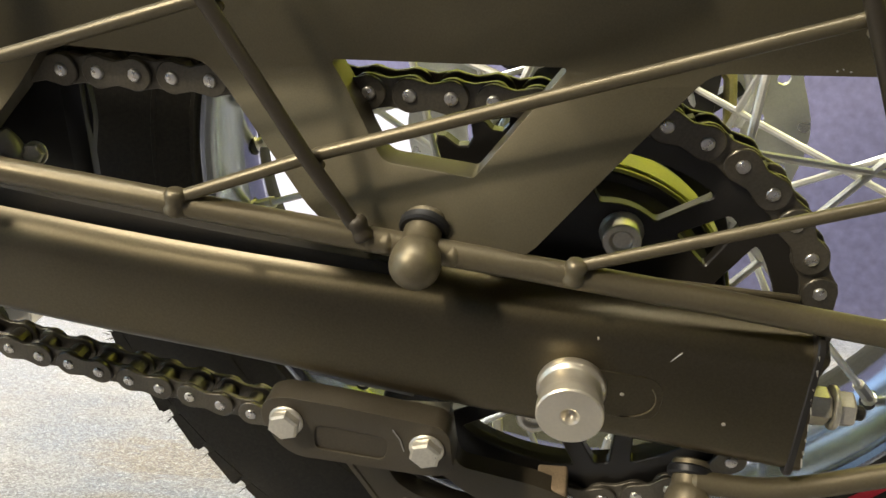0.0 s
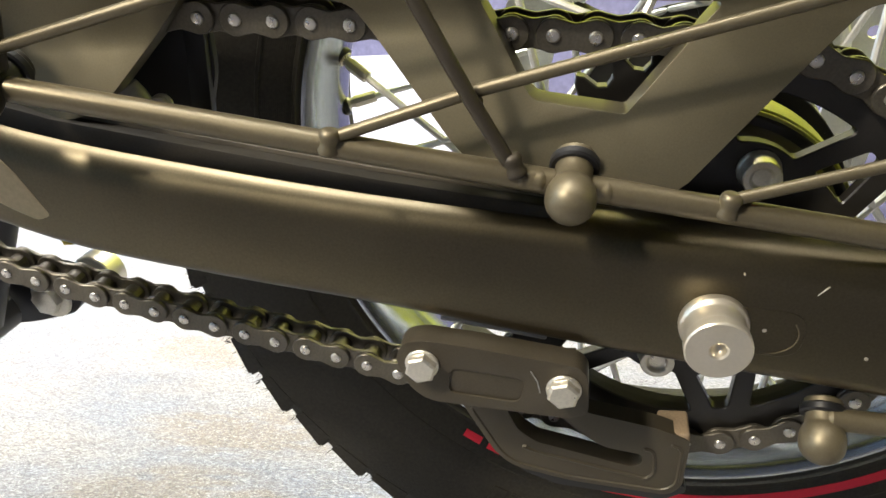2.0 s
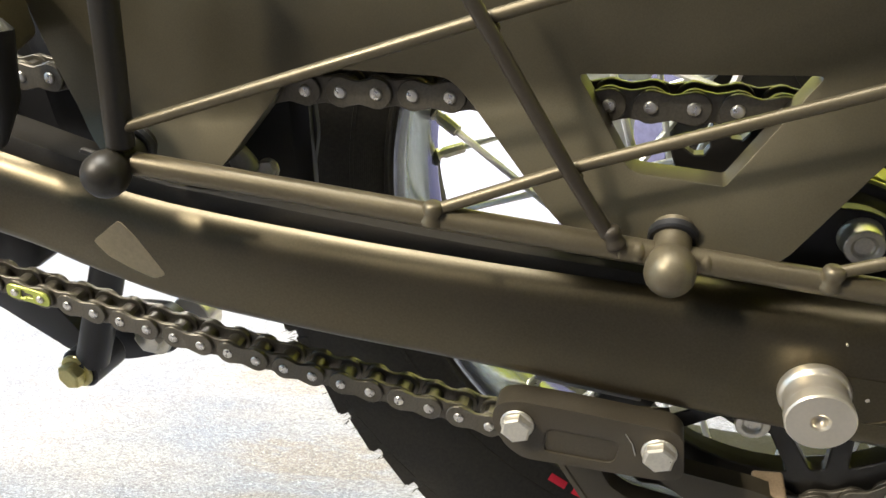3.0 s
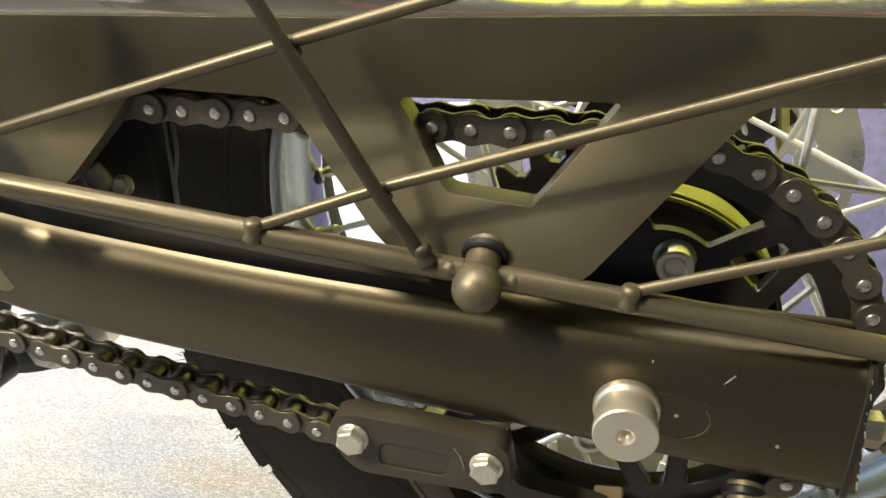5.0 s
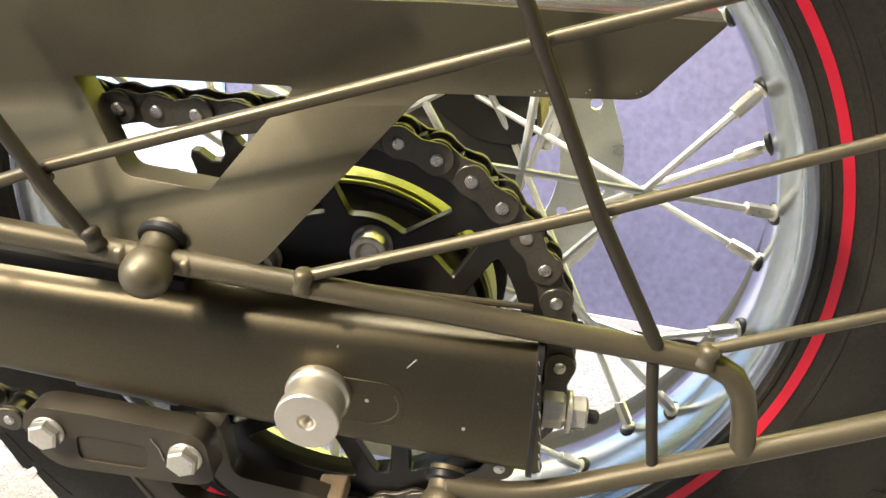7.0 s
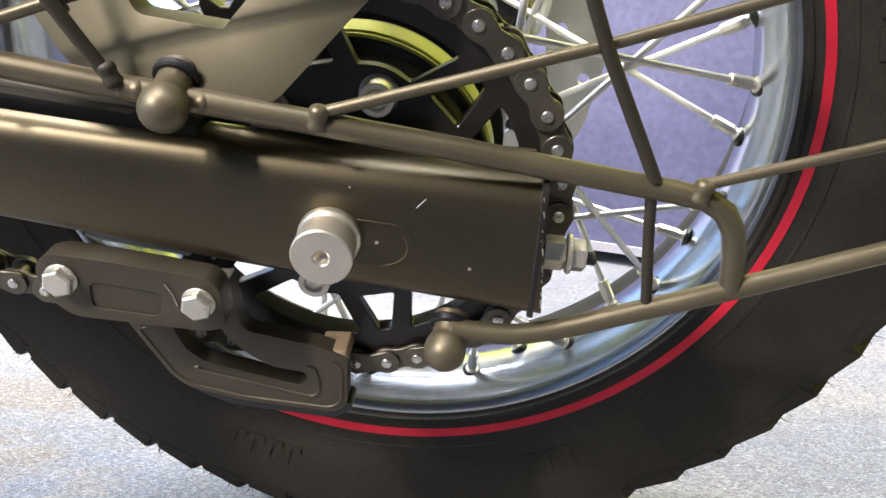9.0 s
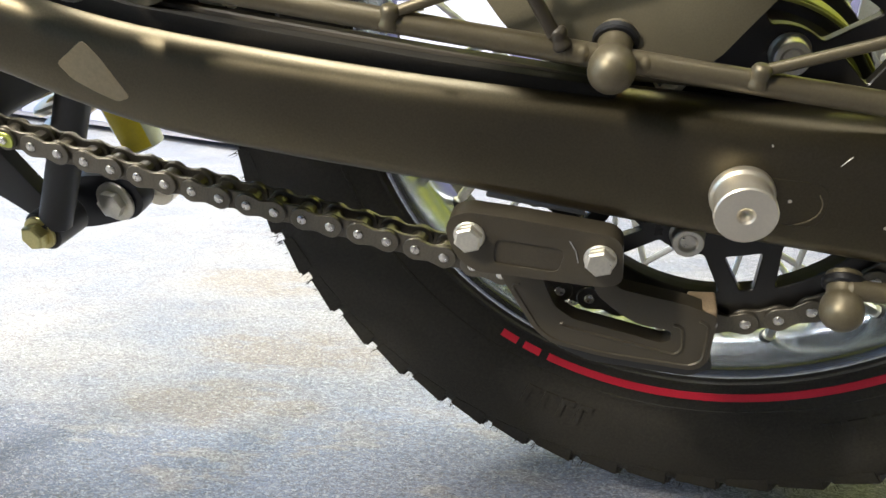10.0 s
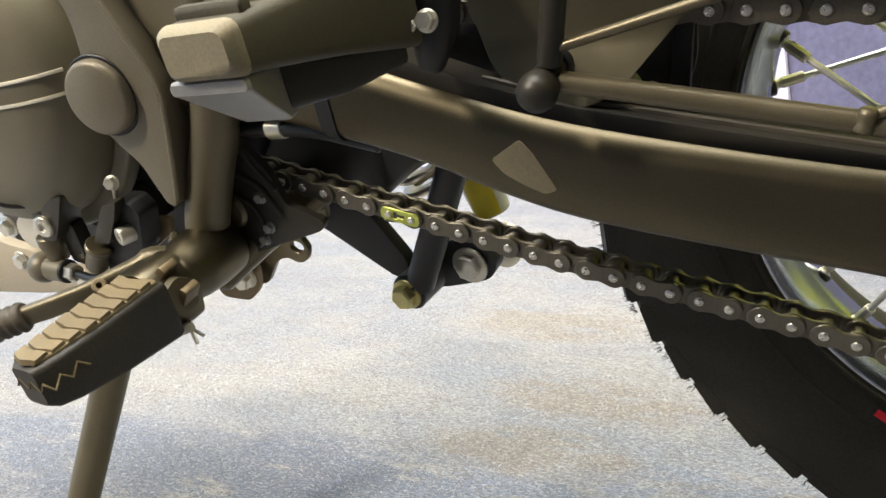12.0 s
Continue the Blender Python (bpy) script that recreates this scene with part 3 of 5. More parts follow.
def build_rim():
    prof = [(-0.0300, 0.2165), (-0.0340, 0.2163), (-0.0344, 0.2140), (-0.0325, 0.2118), (-0.0295, 0.2088), (-0.0160, 0.2032), (-0.0090, 0.2012), (0.0090, 0.2012),
            (0.0160, 0.2032), (0.0295, 0.2088), (0.0325, 0.2118), (0.0344, 0.2140), (0.0340, 0.2163), (0.0300, 0.2165), (0.0275, 0.2140), (-0.0275, 0.2140), (-0.0300, 0.2165)]
    return wheel_part("rim", lathe((0, RIM_Y, 0), (0, 1, 0), rounded(prof, 0.0022), 160), RIM_ALU, "pale blue-grey anodised aluminium rim", 50)


rim = build_rim()
hub = wheel_part("hub", lathe((0, 0, 0), (0, 1, 0), rounded([(-0.074, 0), (-0.074, 0.040), (-0.070, 0.040), (-0.035, 0.028), (0.035, 0.028), (0.052, 0.036), (0.054, 0.066), (0.058, 0.066), (0.062, 0.046), (0.075, 0.046), (0.08, 0.03), (0.08, 0)], 0.003), 64), BLACK_STEEL, "black wheel hub")
spoke_set = wheel_part("spoke_lacing", lathe((0, 0, 0), (0, 1, 0), rounded([(-0.0720, 0.0385), (-0.0720, 0.0660), (-0.0685, 0.0660), (-0.0685, 0.0385), (-0.0720, 0.0385)], 0.0005), 48), BLACK_STEEL, "straight plated wire spokes in a crossed lacing")
for k in range(36):
    a = 10 * k + 2.0
    near = k % 2 == 0
    lead = 70 if ((k + 1) // 2) % 2 == 0 else -70
    hubp = wp(0.063, a + lead, -0.0700 if near else 0.056)
    rimp = wp(0.2050, a, RIM_Y - 0.006 if near else RIM_Y + 0.006)
    d = (rimp - hubp).normalized()
    part("spoke", tube([hubp, rimp - d * 0.012], 0.0021, 8), SPOKE_STEEL, spoke_set)
    # Black ring in place of the shade round each nipple.
    part("nipple_shade_ring", lathe(rimp - d * 0.0050, d, rounded([(0, 0.0030), (0, 0.0056), (0.0006, 0.0064), (0.0030, 0.0066), (0.0030, 0.0030)], 0.0003), 12), BLACK_STEEL, spoke_set)
    part("nipple", lathe(rimp - d * 0.022, d, rounded([(0, 0.0021), (0, 0.0036), (0.013, 0.0038), (0.014, 0.0030), (0.016, 0.0030), (0.0165, 0.0048), (0.0225, 0.0052), (0.0245, 0.0)], 0.0004), 8), ZINC, spoke_set)


# ---- brake disc on the far side
def build_disc():
    n = 72
    outer = [tuple(wp(0.128 + 0.0015 * math.cos(radians(360 / n * i * 12)), 360 / n * i, 0).xz) for i in range(n)]
    inner = [tuple(wp(0.088, 360 / 48 * i, 0).xz) for i in range(48)]
    holes = []
    for i in range(12):
        for r, off in ((0.098, 0), (0.116, 12)):
            c = wp(r, 30 * i + off + 6, 0)
            holes.append([(c.x + 0.0042 * math.cos(radians(45 * q)), c.z + 0.0042 * math.sin(radians(45 * q))) for q in range(8)])
    d = wheel_part("brake_disc", plate([outer, inner] + holes, 0.085, 0.089), DISC_STEEL, "drilled steel brake disc", 30)
    for i in range(6):
        part("disc_arm", tube([wp(0.090, 60 * i + 20, 0.087), wp(0.04, 60 * i + 4, 0.080)], [0.006, 0.007], 8), BLACK_STEEL, d)


build_disc()

# ---- rear sprocket and chain
P = 0.015875
TEETH, SR = 38, 0.0958
CY = 0.0088


def build_sprocket():
    outline = []
    for k in range(TEETH):
        for da, r in ((-0.5, SR + 0.0050), (-0.36, SR + 0.0030), (-0.22, SR - 0.0030), (0, SR - 0.0048), (0.22, SR - 0.0030), (0.36, SR + 0.0030)):
            outline.append(tuple(ring_point(r, 360 / TEETH * (k + da) + PHASE, 0).xz))
    bore = [tuple(ring_point(0.030, 10 * i, 0).xz) for i in range(36)]
    wins = []
    for k in range(6):
        m = 39 + 60 * k
        loop = [ring_point(0.0800, m + 9.5 + 41.0 * i / 10, 0) for i in range(11)] + [ring_point(0.0580 + 0.0015 * math.sin(math.pi * i / 6), m + 41.5 - 23.0 * i / 6, 0) for i in range(7)]
        wins.append(fillet([tuple(p.xz) for p in loop], [0.004 if j in (0, 10, 11, 17) else 0 for j in range(18)], 3))
        pair = [ring_point(r, m + da, 0) for r, da in ((0.0785, -2.4), (0.0785, 2.4), (0.0585, 9.0), (0.0580, 0.0), (0.0585, -9.0))]
        wins.append(fillet([tuple(p.xz) for p in pair], [0.002, 0.002, 0.002, 0, 0.002], 3))
    s = part("sprocket", plate([outline, bore] + wins, CY - 0.0029, CY + 0.0029, 0.0006, 1), BLACK_STEEL, bike, "black rear sprocket with open windows", 30)
    for k in range(6):
        p = ring_point(0.0486, 68 + 60 * k, CY - 0.0029)
        part("sprocket_nut", join(lathe(p, (0, -1, 0), rounded([(0, 0), (0, 0.0088), (0.0015, 0.0088), (0.0025, 0.0076), (0.010, 0.0076), (0.010, 0.0046), (0.008, 0.0040), (0.008, 0)], 0.0005), 20)), ZINC, s, "bright plated nut")
    return s


PHASE = math.degrees(math.atan2(0.4070 - AZ, 0.0504 - AX))
sprocket = build_sprocket()
carrier = part("sprocket_carrier", lathe((AX, CY + 0.003, AZ), (0, 1, 0), rounded([(0.0002, 0.025), (0.0002, 0.0545), (0.010, 0.0565), (0.0148, 0.0610), (0.0148, 0.025)], 0.0008), 64), BLACK_STEEL, bike, "black cush-drive carrier behind the sprocket")
part("carrier_ring", lathe((AX, CY + 0.003, AZ), (0, 1, 0), rounded([(0.0002, 0.0812), (0.0002, 0.0880), (0.0080, 0.0865), (0.0080, 0.0818), (0.0002, 0.0812)], 0.0006), 72), BLACK_STEEL, carrier)
part("drum", lathe((AX, 0, AZ), (0, 1, 0), rounded([(0.0250, 0.028), (0.0250, 0.0625), (0.0262, 0.0640), (0.0560, 0.0640), (0.0580, 0.0600), (0.0600, 0.028)], 0.0006), 96), BLACK_STEEL, carrier, "black hub drum")
part("drum_edge", lathe((AX, 0, AZ), (0, 1, 0), rounded([(0.0262, 0.0634), (0.0262, 0.0652), (0.0282, 0.0652), (0.0282, 0.0634)], 0.0004), 96), HUB_GREEN, carrier, "thin olive machined edge")
part("drum_band", lathe((AX, 0, AZ), (0, 1, 0), rounded([(0.0305, 0.0634), (0.0305, 0.0656), (0.0490, 0.0656), (0.0490, 0.0634)], 0.0006), 96), HUB_GREEN, carrier, "machined yellow-tinted drum band")


def chain_line():
    """The pins' line: top run to the rear, round the sprocket, the slack lower run forward, round the front sprocket."""
    pts = []
    a0, a1 = 84.4, -104.0
    for x in np.linspace(-0.62, -0.02, 61):
        pts.append((x, 0.4387 - 0.0980 * (x + 0.1857)))
    for a in np.linspace(a0, a1, 80):
        p = ring_point(SR, a, 0)
        pts.append((p.x, p.z))
    low = [(-0.058, 0.2385), (-0.112, 0.2540), (-0.171, 0.2720), (-0.293, 0.3049), (-0.369, 0.3275), (-0.415, 0.3407), (-0.50, 0.366), (-0.60, 0.398)]
    pts += [(v.x, v.z) for v in spline([(x, 0, z) for x, z in [pts[-1]] + low], 10)][1:]
    fx, fz, fr = -0.626, 0.4395, 0.0425
    for a in np.linspace(250, 98, 16):
        pts.append((fx + fr * math.cos(radians(a)), fz + fr * math.sin(radians(a))))
    return [Vector((x, 0, z)) for x, z in pts]


def chain_meshes():
    def eight(half, waist):
        """The outline of a link plate of one pitch."""
        out = []
        for k in range(13):
            w = radians(-115 + 230 * k / 12)
            out.append((P / 2 + half * math.cos(w), half * math.sin(w)))
        out.append((0, waist))
        for k in range(13):
            w = radians(65 + 230 * k / 12)
            out.append((-P / 2 + half * math.cos(w), half * math.sin(w)))
        out.append((0, -waist))
        return out

    def pin(x):
        return lathe((x, 0, 0), (0, 1, 0), rounded([(-0.0090, 0), (-0.0090, 0.0023), (-0.0083, 0.0028), (0.0083, 0.0028), (0.0090, 0.0023), (0.0090, 0)], 0.0002), 10)

    outer = join(plate([eight(0.0068, 0.0050)], -0.0080, -0.0062, 0.0004, 1), plate([eight(0.0068, 0.0050)], 0.0062, 0.0080, 0.0004, 1))
    for f in outer.faces:
        f.material_index = 0
    pins = join(pin(-P / 2), pin(P / 2))
    for f in pins.faces:
        f.material_index = 1
    outer = join(outer, pins)
    inner = join(plate([eight(0.0072, 0.0056)], -0.0059, -0.0041, 0.0004, 1), plate([eight(0.0072, 0.0056)], 0.0041, 0.0059, 0.0004, 1),
                 lathe((-P / 2, 0, 0), (0, 1, 0), rounded([(-0.004, 0.003), (-0.004, 0.0051), (0.004, 0.0051), (0.004, 0.003)], 0.0003), 12), lathe((P / 2, 0, 0), (0, 1, 0), rounded([(-0.004, 0.003), (-0.004, 0.0051), (0.004, 0.0051), (0.004, 0.003)], 0.0003), 12))
    return mesh_of(outer, "outer_link", [CHAIN_STEEL, PIN_STEEL], 30), mesh_of(inner, "inner_link", CHAIN_STEEL, 30)


def build_chain():
    line = chain_line()
    line.append(line[0])
    seg = [(b - a).length for a, b in zip(line, line[1:])]
    acc = [0.0]
    for s in seg:
        acc.append(acc[-1] + s)
    total = acc[-1]
    xs, zs = [p.x for p in line], [p.z for p in line]
    start = np.interp(-0.1857, xs[:61], acc[:61])
    count = 2 * round(total / P / 2)
    step = total / count
    at = lambda s: Vector((np.interp(s % total, acc, xs), CY, np.interp(s % total, acc, zs)))
    outer, inner = chain_meshes()
    root = part("chain", lathe((-0.626, CY, 0.4395), (0, 1, 0), rounded([(-0.0028, 0.012), (-0.0028, 0.039), (0.0028, 0.039), (0.0028, 0.012)], 0.0006), 30), BLACK_STEEL, bike, "oiled steel roller chain with a gold joining link")
    joiner = None
    for k in range(count):
        a, b = at(start + step * k), at(start + step * (k + 1))
        d = (b - a).normalized()
        ob = new("outer_link" if k % 2 == 0 else "inner_link", outer if k % 2 == 0 else inner)
        ob.parent = root
        ob.matrix_basis = Matrix.Translation((a + b) / 2) @ Matrix.Rotation(-math.atan2(d.z, d.x), 4, "Y")
        m = (a + b) / 2
        if k % 2 == 0 and (joiner is None or (m - Vector((-0.392, CY, 0.334))).length < joiner[0]):
            joiner = ((m - Vector((-0.392, CY, 0.334))).length, ob.matrix_basis.copy())
    clip = fillet([(-0.0135, -0.0045), (0.0135, -0.0045), (0.0135, 0.0045), (-0.0135, 0.0045)], 0.0044, 4)
    slot = [(-0.003, -0.0012), (0.002, -0.0012), (0.002, -0.0024), (0.0045, -0.0024), (0.0045, 0.0024), (0.002, 0.0024), (0.002, 0.0012), (-0.003, 0.0012)]
    clip_ob = part("joining_clip", plate([clip, slot], -0.0090, -0.0081, 0.0003, 1), BRASS_PLATE, root, "gold joining clip")
    for x in (-P / 2, P / 2):
        stud = part("clip_stud", lathe((x, -0.0085, 0), (0, -1, 0), rounded([(0, 0), (0, 0.0024), (0.0018, 0.0022), (0.0020, 0)], 0.0003), 12), PIN_STEEL, root)
        stud.matrix_basis = joiner[1]
    clip_ob.matrix_basis = joiner[1]


build_chain()


# ---- swing arm
def arm_section(x, zt, zb, y0, y1):
    """A box section with a well rounded upper outer edge; 24 points."""
    out = []
    for sy, sz, r, a0 in ((-1, 1, 0.0160, 180), (1, 1, 0.008, 90), (1, -1, 0.007, 0), (-1, -1, 0.0085, 270)):
        cy, cz = (y0 + r if sy < 0 else y1 - r), (zt - r if sz > 0 else zb + r)
        for k in range(6):
            w = radians(a0 - 90 * k / 5)
            out.append((x, cy + r * math.cos(w), cz + r * math.sin(w)))
    return out


SLIDE = 0.0085


def build_swingarm():
    xs = [0.0897, 0.04, -0.05, -0.13, -0.20, -0.265, -0.31, -0.345, -0.40, -0.47, -0.56]
    top = [0.3420, 0.3490, 0.3615, 0.3738, 0.3868, 0.4010, 0.4148, 0.4275, 0.4475, 0.4650, 0.4770]
    low = [0.2790, 0.2880, 0.3045, 0.3215, 0.3345, 0.3488, 0.3650, 0.3805, 0.3985, 0.4170, 0.4250]
    bm = bmesh.new()
    rings = []
    for a, b, c in zip([v.x for v in spline([(x, 0, 0) for x in xs], 4)], [v.z for v in spline([(x, 0, z) for x, z in zip(xs, top)], 4)], [v.z for v in spline([(x, 0, z) for x, z in zip(xs, low)], 4)]):
        rings.append([bm.verts.new(p) for p in arm_section(a, b, c, -0.032, -0.003)])
    for p, q in zip(rings, rings[1:]):
        for i in range(24):
            bm.faces.new((p[i], p[(i + 1) % 24], q[(i + 1) % 24], q[i]))
    bm.faces.new(rings[0])
    bm.faces.new(list(reversed(rings[-1])))
    arm = part("swing_arm", bm, ARM_PAINT, bike, "satin black box-section swing arm", 40)
    end = plate([fillet([(-0.0045, 0), (0.0605, 0), (0.0605, 0.029), (-0.0045, 0.029)], 0.006, 4)], 0, 0.0025, 0.0006, 1)
    tilt = math.atan2(0.0052, 0.0605)
    moved(end, Matrix.Translation((0.0838, -0.0325, 0.2832)) @ Matrix.Rotation(tilt, 4, "Y") @ Matrix(((0, 1, 0, 0.0), (0, 0, 1, 0), (1, 0, 0, 0), (0, 0, 0, 1))))
    part("end_plate", end, BLACK_STEEL, arm, "black end cap plate")
    adj = Vector((0.0895, -0.0185, 0.3060))
    part("adjuster_bolt", tube([adj, adj + Vector((0.0225, 0, -0.0035))], 0.0030, 10), BLACK_STEEL, arm, "threaded chain adjuster bolt")
    part("adjuster_nut", hex_bolt(adj + Vector((0.001, 0, 0)), (1, 0, -0.1), 0.013, 0.009, 0.0, 12), ZINC, arm, "plated lock nut")
    part("adjuster_washer", lathe(adj + Vector((0.0105, 0, -0.001)), (1, 0, -0.1), rounded([(0, 0), (0, 0.0088), (0.002, 0.0088), (0.002, 0)], 0.0004), 20), ZINC, arm)
    part("adjuster_nut", hex_bolt(adj + Vector((0.0118, 0, -0.0013)), (1, 0, -0.1), 0.0125, 0.007, 0.0, 30), ZINC, arm, "plated lock nut")
    slot = fillet([(-0.004, -0.0105), (0.0345, -0.0105), (0.0345, 0.0105), (-0.004, 0.0105)], 0.009, 5)
    sl = plate([slot], -0.0323, -0.0315, 0.00025, 1)
    moved(sl, Matrix.Translation((AX, 0, AZ - 0.004)) @ Matrix.Rotation(radians(8.5), 4, "Y"))
    part("axle_slot", sl, ARM_PAINT, arm, "axle slot")
    arc = [Vector((0.0195 + 0.0128 * math.cos(radians(w)), -0.0324, -0.0002 + 0.0098 * math.sin(radians(w)))) for w in range(-85, 40, 12)]
    part("slot_edge", moved(tube(arc, 0.00035, 5), Matrix.Translation((AX, 0, AZ - 0.004)) @ Matrix.Rotation(radians(8.5), 4, "Y")), FRAME_PAINT, arm, "thin arc along the slot edge")
    for x, z, r in ((0.0212, 0.3170, 0.0009), (0.0594, 0.3048, 0.0008), (0.012, 0.342, 0.0004)):
        part("paint_chip", lathe((x, -0.0321, z), (0, -1, 0), [(-0.001, r), (0.0002, r), (0.0003, 0)], 7), ALU, arm, "tiny bright paint chip")
    # A patch of light on the arm, painted as a thin tan sheet.
    patch_outline = fillet([(-0.3060, 0.3852), (-0.2888, 0.3955), (-0.2830, 0.3880), (-0.2730, 0.3675), (-0.2800, 0.3655), (-0.2900, 0.3705), (-0.3005, 0.3772)], 0.002, 2)
    part("lit_patch", plate([patch_outline], -0.03225, -0.0318, 0.0001, 1), TAN_LIT, arm, "patch of light on the arm, painted tan")
    sx = [-0.43, -0.40, -0.345, -0.31, -0.265, -0.20, -0.13, -0.05]
    st = [0.4560, 0.4475, 0.4275, 0.4136, 0.3995, 0.3853, 0.3725, 0.3605]
    slider = [(x, z - 0.004) for x, z in zip(sx, st)] + [(x, z + h) for x, z, h in list(zip(sx, st, (0.004, 0.006, 0.009, SLIDE, SLIDE, SLIDE, SLIDE * 0.8, 0.004)))[::-1]]
    part("chain_slider", plate([slider], -0.0230, -0.0040, 0.0020, 2), SLIDER_RUBBER, arm, "black rubber chain slider")
    # Brown bar painted in for the highlight along the slider's top edge.
    part("slider_lit_edge", tube([(x, -0.0150, z + h + 0.0002) for x, z, h in list(zip(sx, st, (0.004, 0.006, 0.009, SLIDE, SLIDE, SLIDE, SLIDE * 0.8, 0.004)))[3:]], [0.0020, 0.0022, 0.0022, 0.0018, 0.0006], 8), UPRIGHT_PAINT, arm, "lit top edge of the slider as a brown bar")
    part("arm_ridge", tube([(x, -0.0075, z) for x, z in ((-0.050, 0.3640), (0.000, 0.3575), (0.040, 0.3525), (0.086, 0.3470))], 0.0014, 8), FRAME_PAINT, arm, "thin ridge on the arm's inner edge")
    bm = bmesh.new()
    rings = []
    for x, zt, zb in ((-0.4050, 0.4495, 0.4000), (-0.3955, 0.4463, 0.3968)):
        rings.append([bm.verts.new((p[0], -0.0175 + (p[1] + 0.0175) * 1.06, p[2])) for p in arm_section(x, zt + 0.001, zb - 0.001, -0.032, -0.003)])
    for i in range(24):
        bm.faces.new((rings[0][i], rings[0][(i + 1) % 24], rings[1][(i + 1) % 24], rings[1][i]))
    bm.faces.new(rings[0])
    bm.faces.new(list(reversed(rings[1])))
    part("strap", bm, BLACK_PLASTIC, arm, "black rubber strap")
    part("arm_scratch", tube([(0.0385, -0.0318, 0.3330), (0.0425, -0.0316, 0.3368)], 0.00028, 6), ZINC, arm, "fine bright scratch")
    rng = random.Random(11)
    for k in range(9):
        z0 = 0.2850 + 0.0062 * k + rng.uniform(0, 0.002)
        x0 = 0.0895 - (z0 - 0.2835) * 0.0 + rng.uniform(-0.0003, 0.0003)
        part("edge_wear", tube([(x0, -0.0322, z0), (x0 - 0.0004, -0.0324, z0 + rng.uniform(0.001, 0.0045))], rng.uniform(0.0002, 0.0005), 5), ZINC, arm, "bright worn edge")
    return arm


arm = build_swingarm()

# ---- axle end spool
part("axle_spool", lathe((AX, -0.0315, AZ - 0.003), (0, -1, 0), rounded([(0, 0), (0, 0.0134), (0.004, 0.0134), (0.0052, 0.0117), (0.0130, 0.0117), (0.0140, 0.0126), (0.0195, 0.0126), (0.0195, 0.0032), (0.0165, 0.0022), (0.0150, 0.0)], 0.0006), 40), ALU, bike, "turned aluminium axle spool")


# ---- chain guide under the arm
def build_guide():
    outline = fillet([(-0.1258, 0.3040), (-0.1228, 0.3122), (-0.1140, 0.3148), (-0.0905, 0.3112), (-0.0500, 0.3035), (-0.0460, 0.2990), (-0.0458, 0.2790), (-0.0550, 0.2766), (-0.0735, 0.2786), (-0.0946, 0.2811), (-0.1136, 0.2832), (-0.1210, 0.2900)], 0.0045, 4)
    pocket = fillet([(-0.1025, 0.3012), (-0.0712, 0.2960), (-0.0745, 0.2838), (-0.1045, 0.2880)], 0.004, 4)
    body = part("chain_guide", plate([outline], -0.0410, -0.0300, 0.0035, 4), GUIDE_PLASTIC, bike, "black chain guide with two hexagon bolts")
    part("face_rib", plate([outline, pocket], -0.0419, -0.0408, 0.0009, 3), GUIDE_PLASTIC, body)
    part("guide_bracket", tube([(-0.1080, -0.0235, 0.3150), (-0.0640, -0.0235, 0.3060)], 0.0020, 8), DULL_ALU, body, "bare metal bracket edge")
    part("guide_scuff", tube([(-0.0690, -0.0424, 0.3010), (-0.0665, -0.0424, 0.2960), (-0.0655, -0.0424, 0.2900)], 0.00030, 5), DULL_ALU, body, "pale scuff")
    for x, z in ((-0.1143, 0.3027), (-0.0558, 0.2921)):
        part("guide_bolt", hex_bolt((x, -0.0420, z), (0, -1, 0), 0.0118, 0.0055, 0.0074, 14), ZINC, body, "zinc hexagon flange bolt")
    low = fillet([(-0.1150, 0.2870), (-0.1045, 0.2597), (-0.0907, 0.2306), (-0.0821, 0.2225), (-0.0557, 0.2154), (-0.0098, 0.2095), (-0.0034, 0.2156), (-0.0009, 0.2440), (-0.0071, 0.2468), (-0.0156, 0.2505), (-0.0503, 0.2589), (-0.0520, 0.2870)],
                 [0, 0, 0.010, 0.006, 0.006, 0.006, 0.006, 0.004, 0.003, 0.004, 0.006, 0], 5)
    window = fillet([(-0.0885, 0.2750), (-0.0838, 0.2574), (-0.0797, 0.2463), (-0.0711, 0.2391), (-0.0545, 0.2344), (-0.0262, 0.2262), (-0.0218, 0.2290), (-0.0222, 0.2342), (-0.0388, 0.2376), (-0.0462, 0.2424), (-0.0583, 0.2538), (-0.0640, 0.2700)], 0.0028, 4)
    part("lower_guide", plate([low, window], -0.0160, -0.0060, 0.0022, 3), GUIDE_PLASTIC, body, "open-framed lower chain guide")
    part("guide_border", tube([(x, -0.0160, z) for x, z in fillet([(-0.0790, 0.2360), (-0.0715, 0.2330), (-0.0545, 0.2285), (-0.0200, 0.2195), (-0.0165, 0.2230), (-0.0170, 0.2380)], 0.004, 3)], 0.0010, 6), GUIDE_PLASTIC, body, "raised border")
    part("guide_border", tube([(x, -0.0158, z) for x, z in fillet([(-0.1020, 0.2600), (-0.0880, 0.2310), (-0.0810, 0.2250), (-0.0557, 0.2180), (-0.0120, 0.2125), (-0.0062, 0.2165), (-0.0040, 0.2400)], 0.005, 3)], 0.0010, 6), GUIDE_PLASTIC, body, "raised border")
    part("guide_end", box((-0.0150, -0.0155, 0.2395), (-0.0010, 0.0020, 0.2472), 0.0016, 3), LIT_END_PLASTIC, body, "end block painted tan for its lit top")
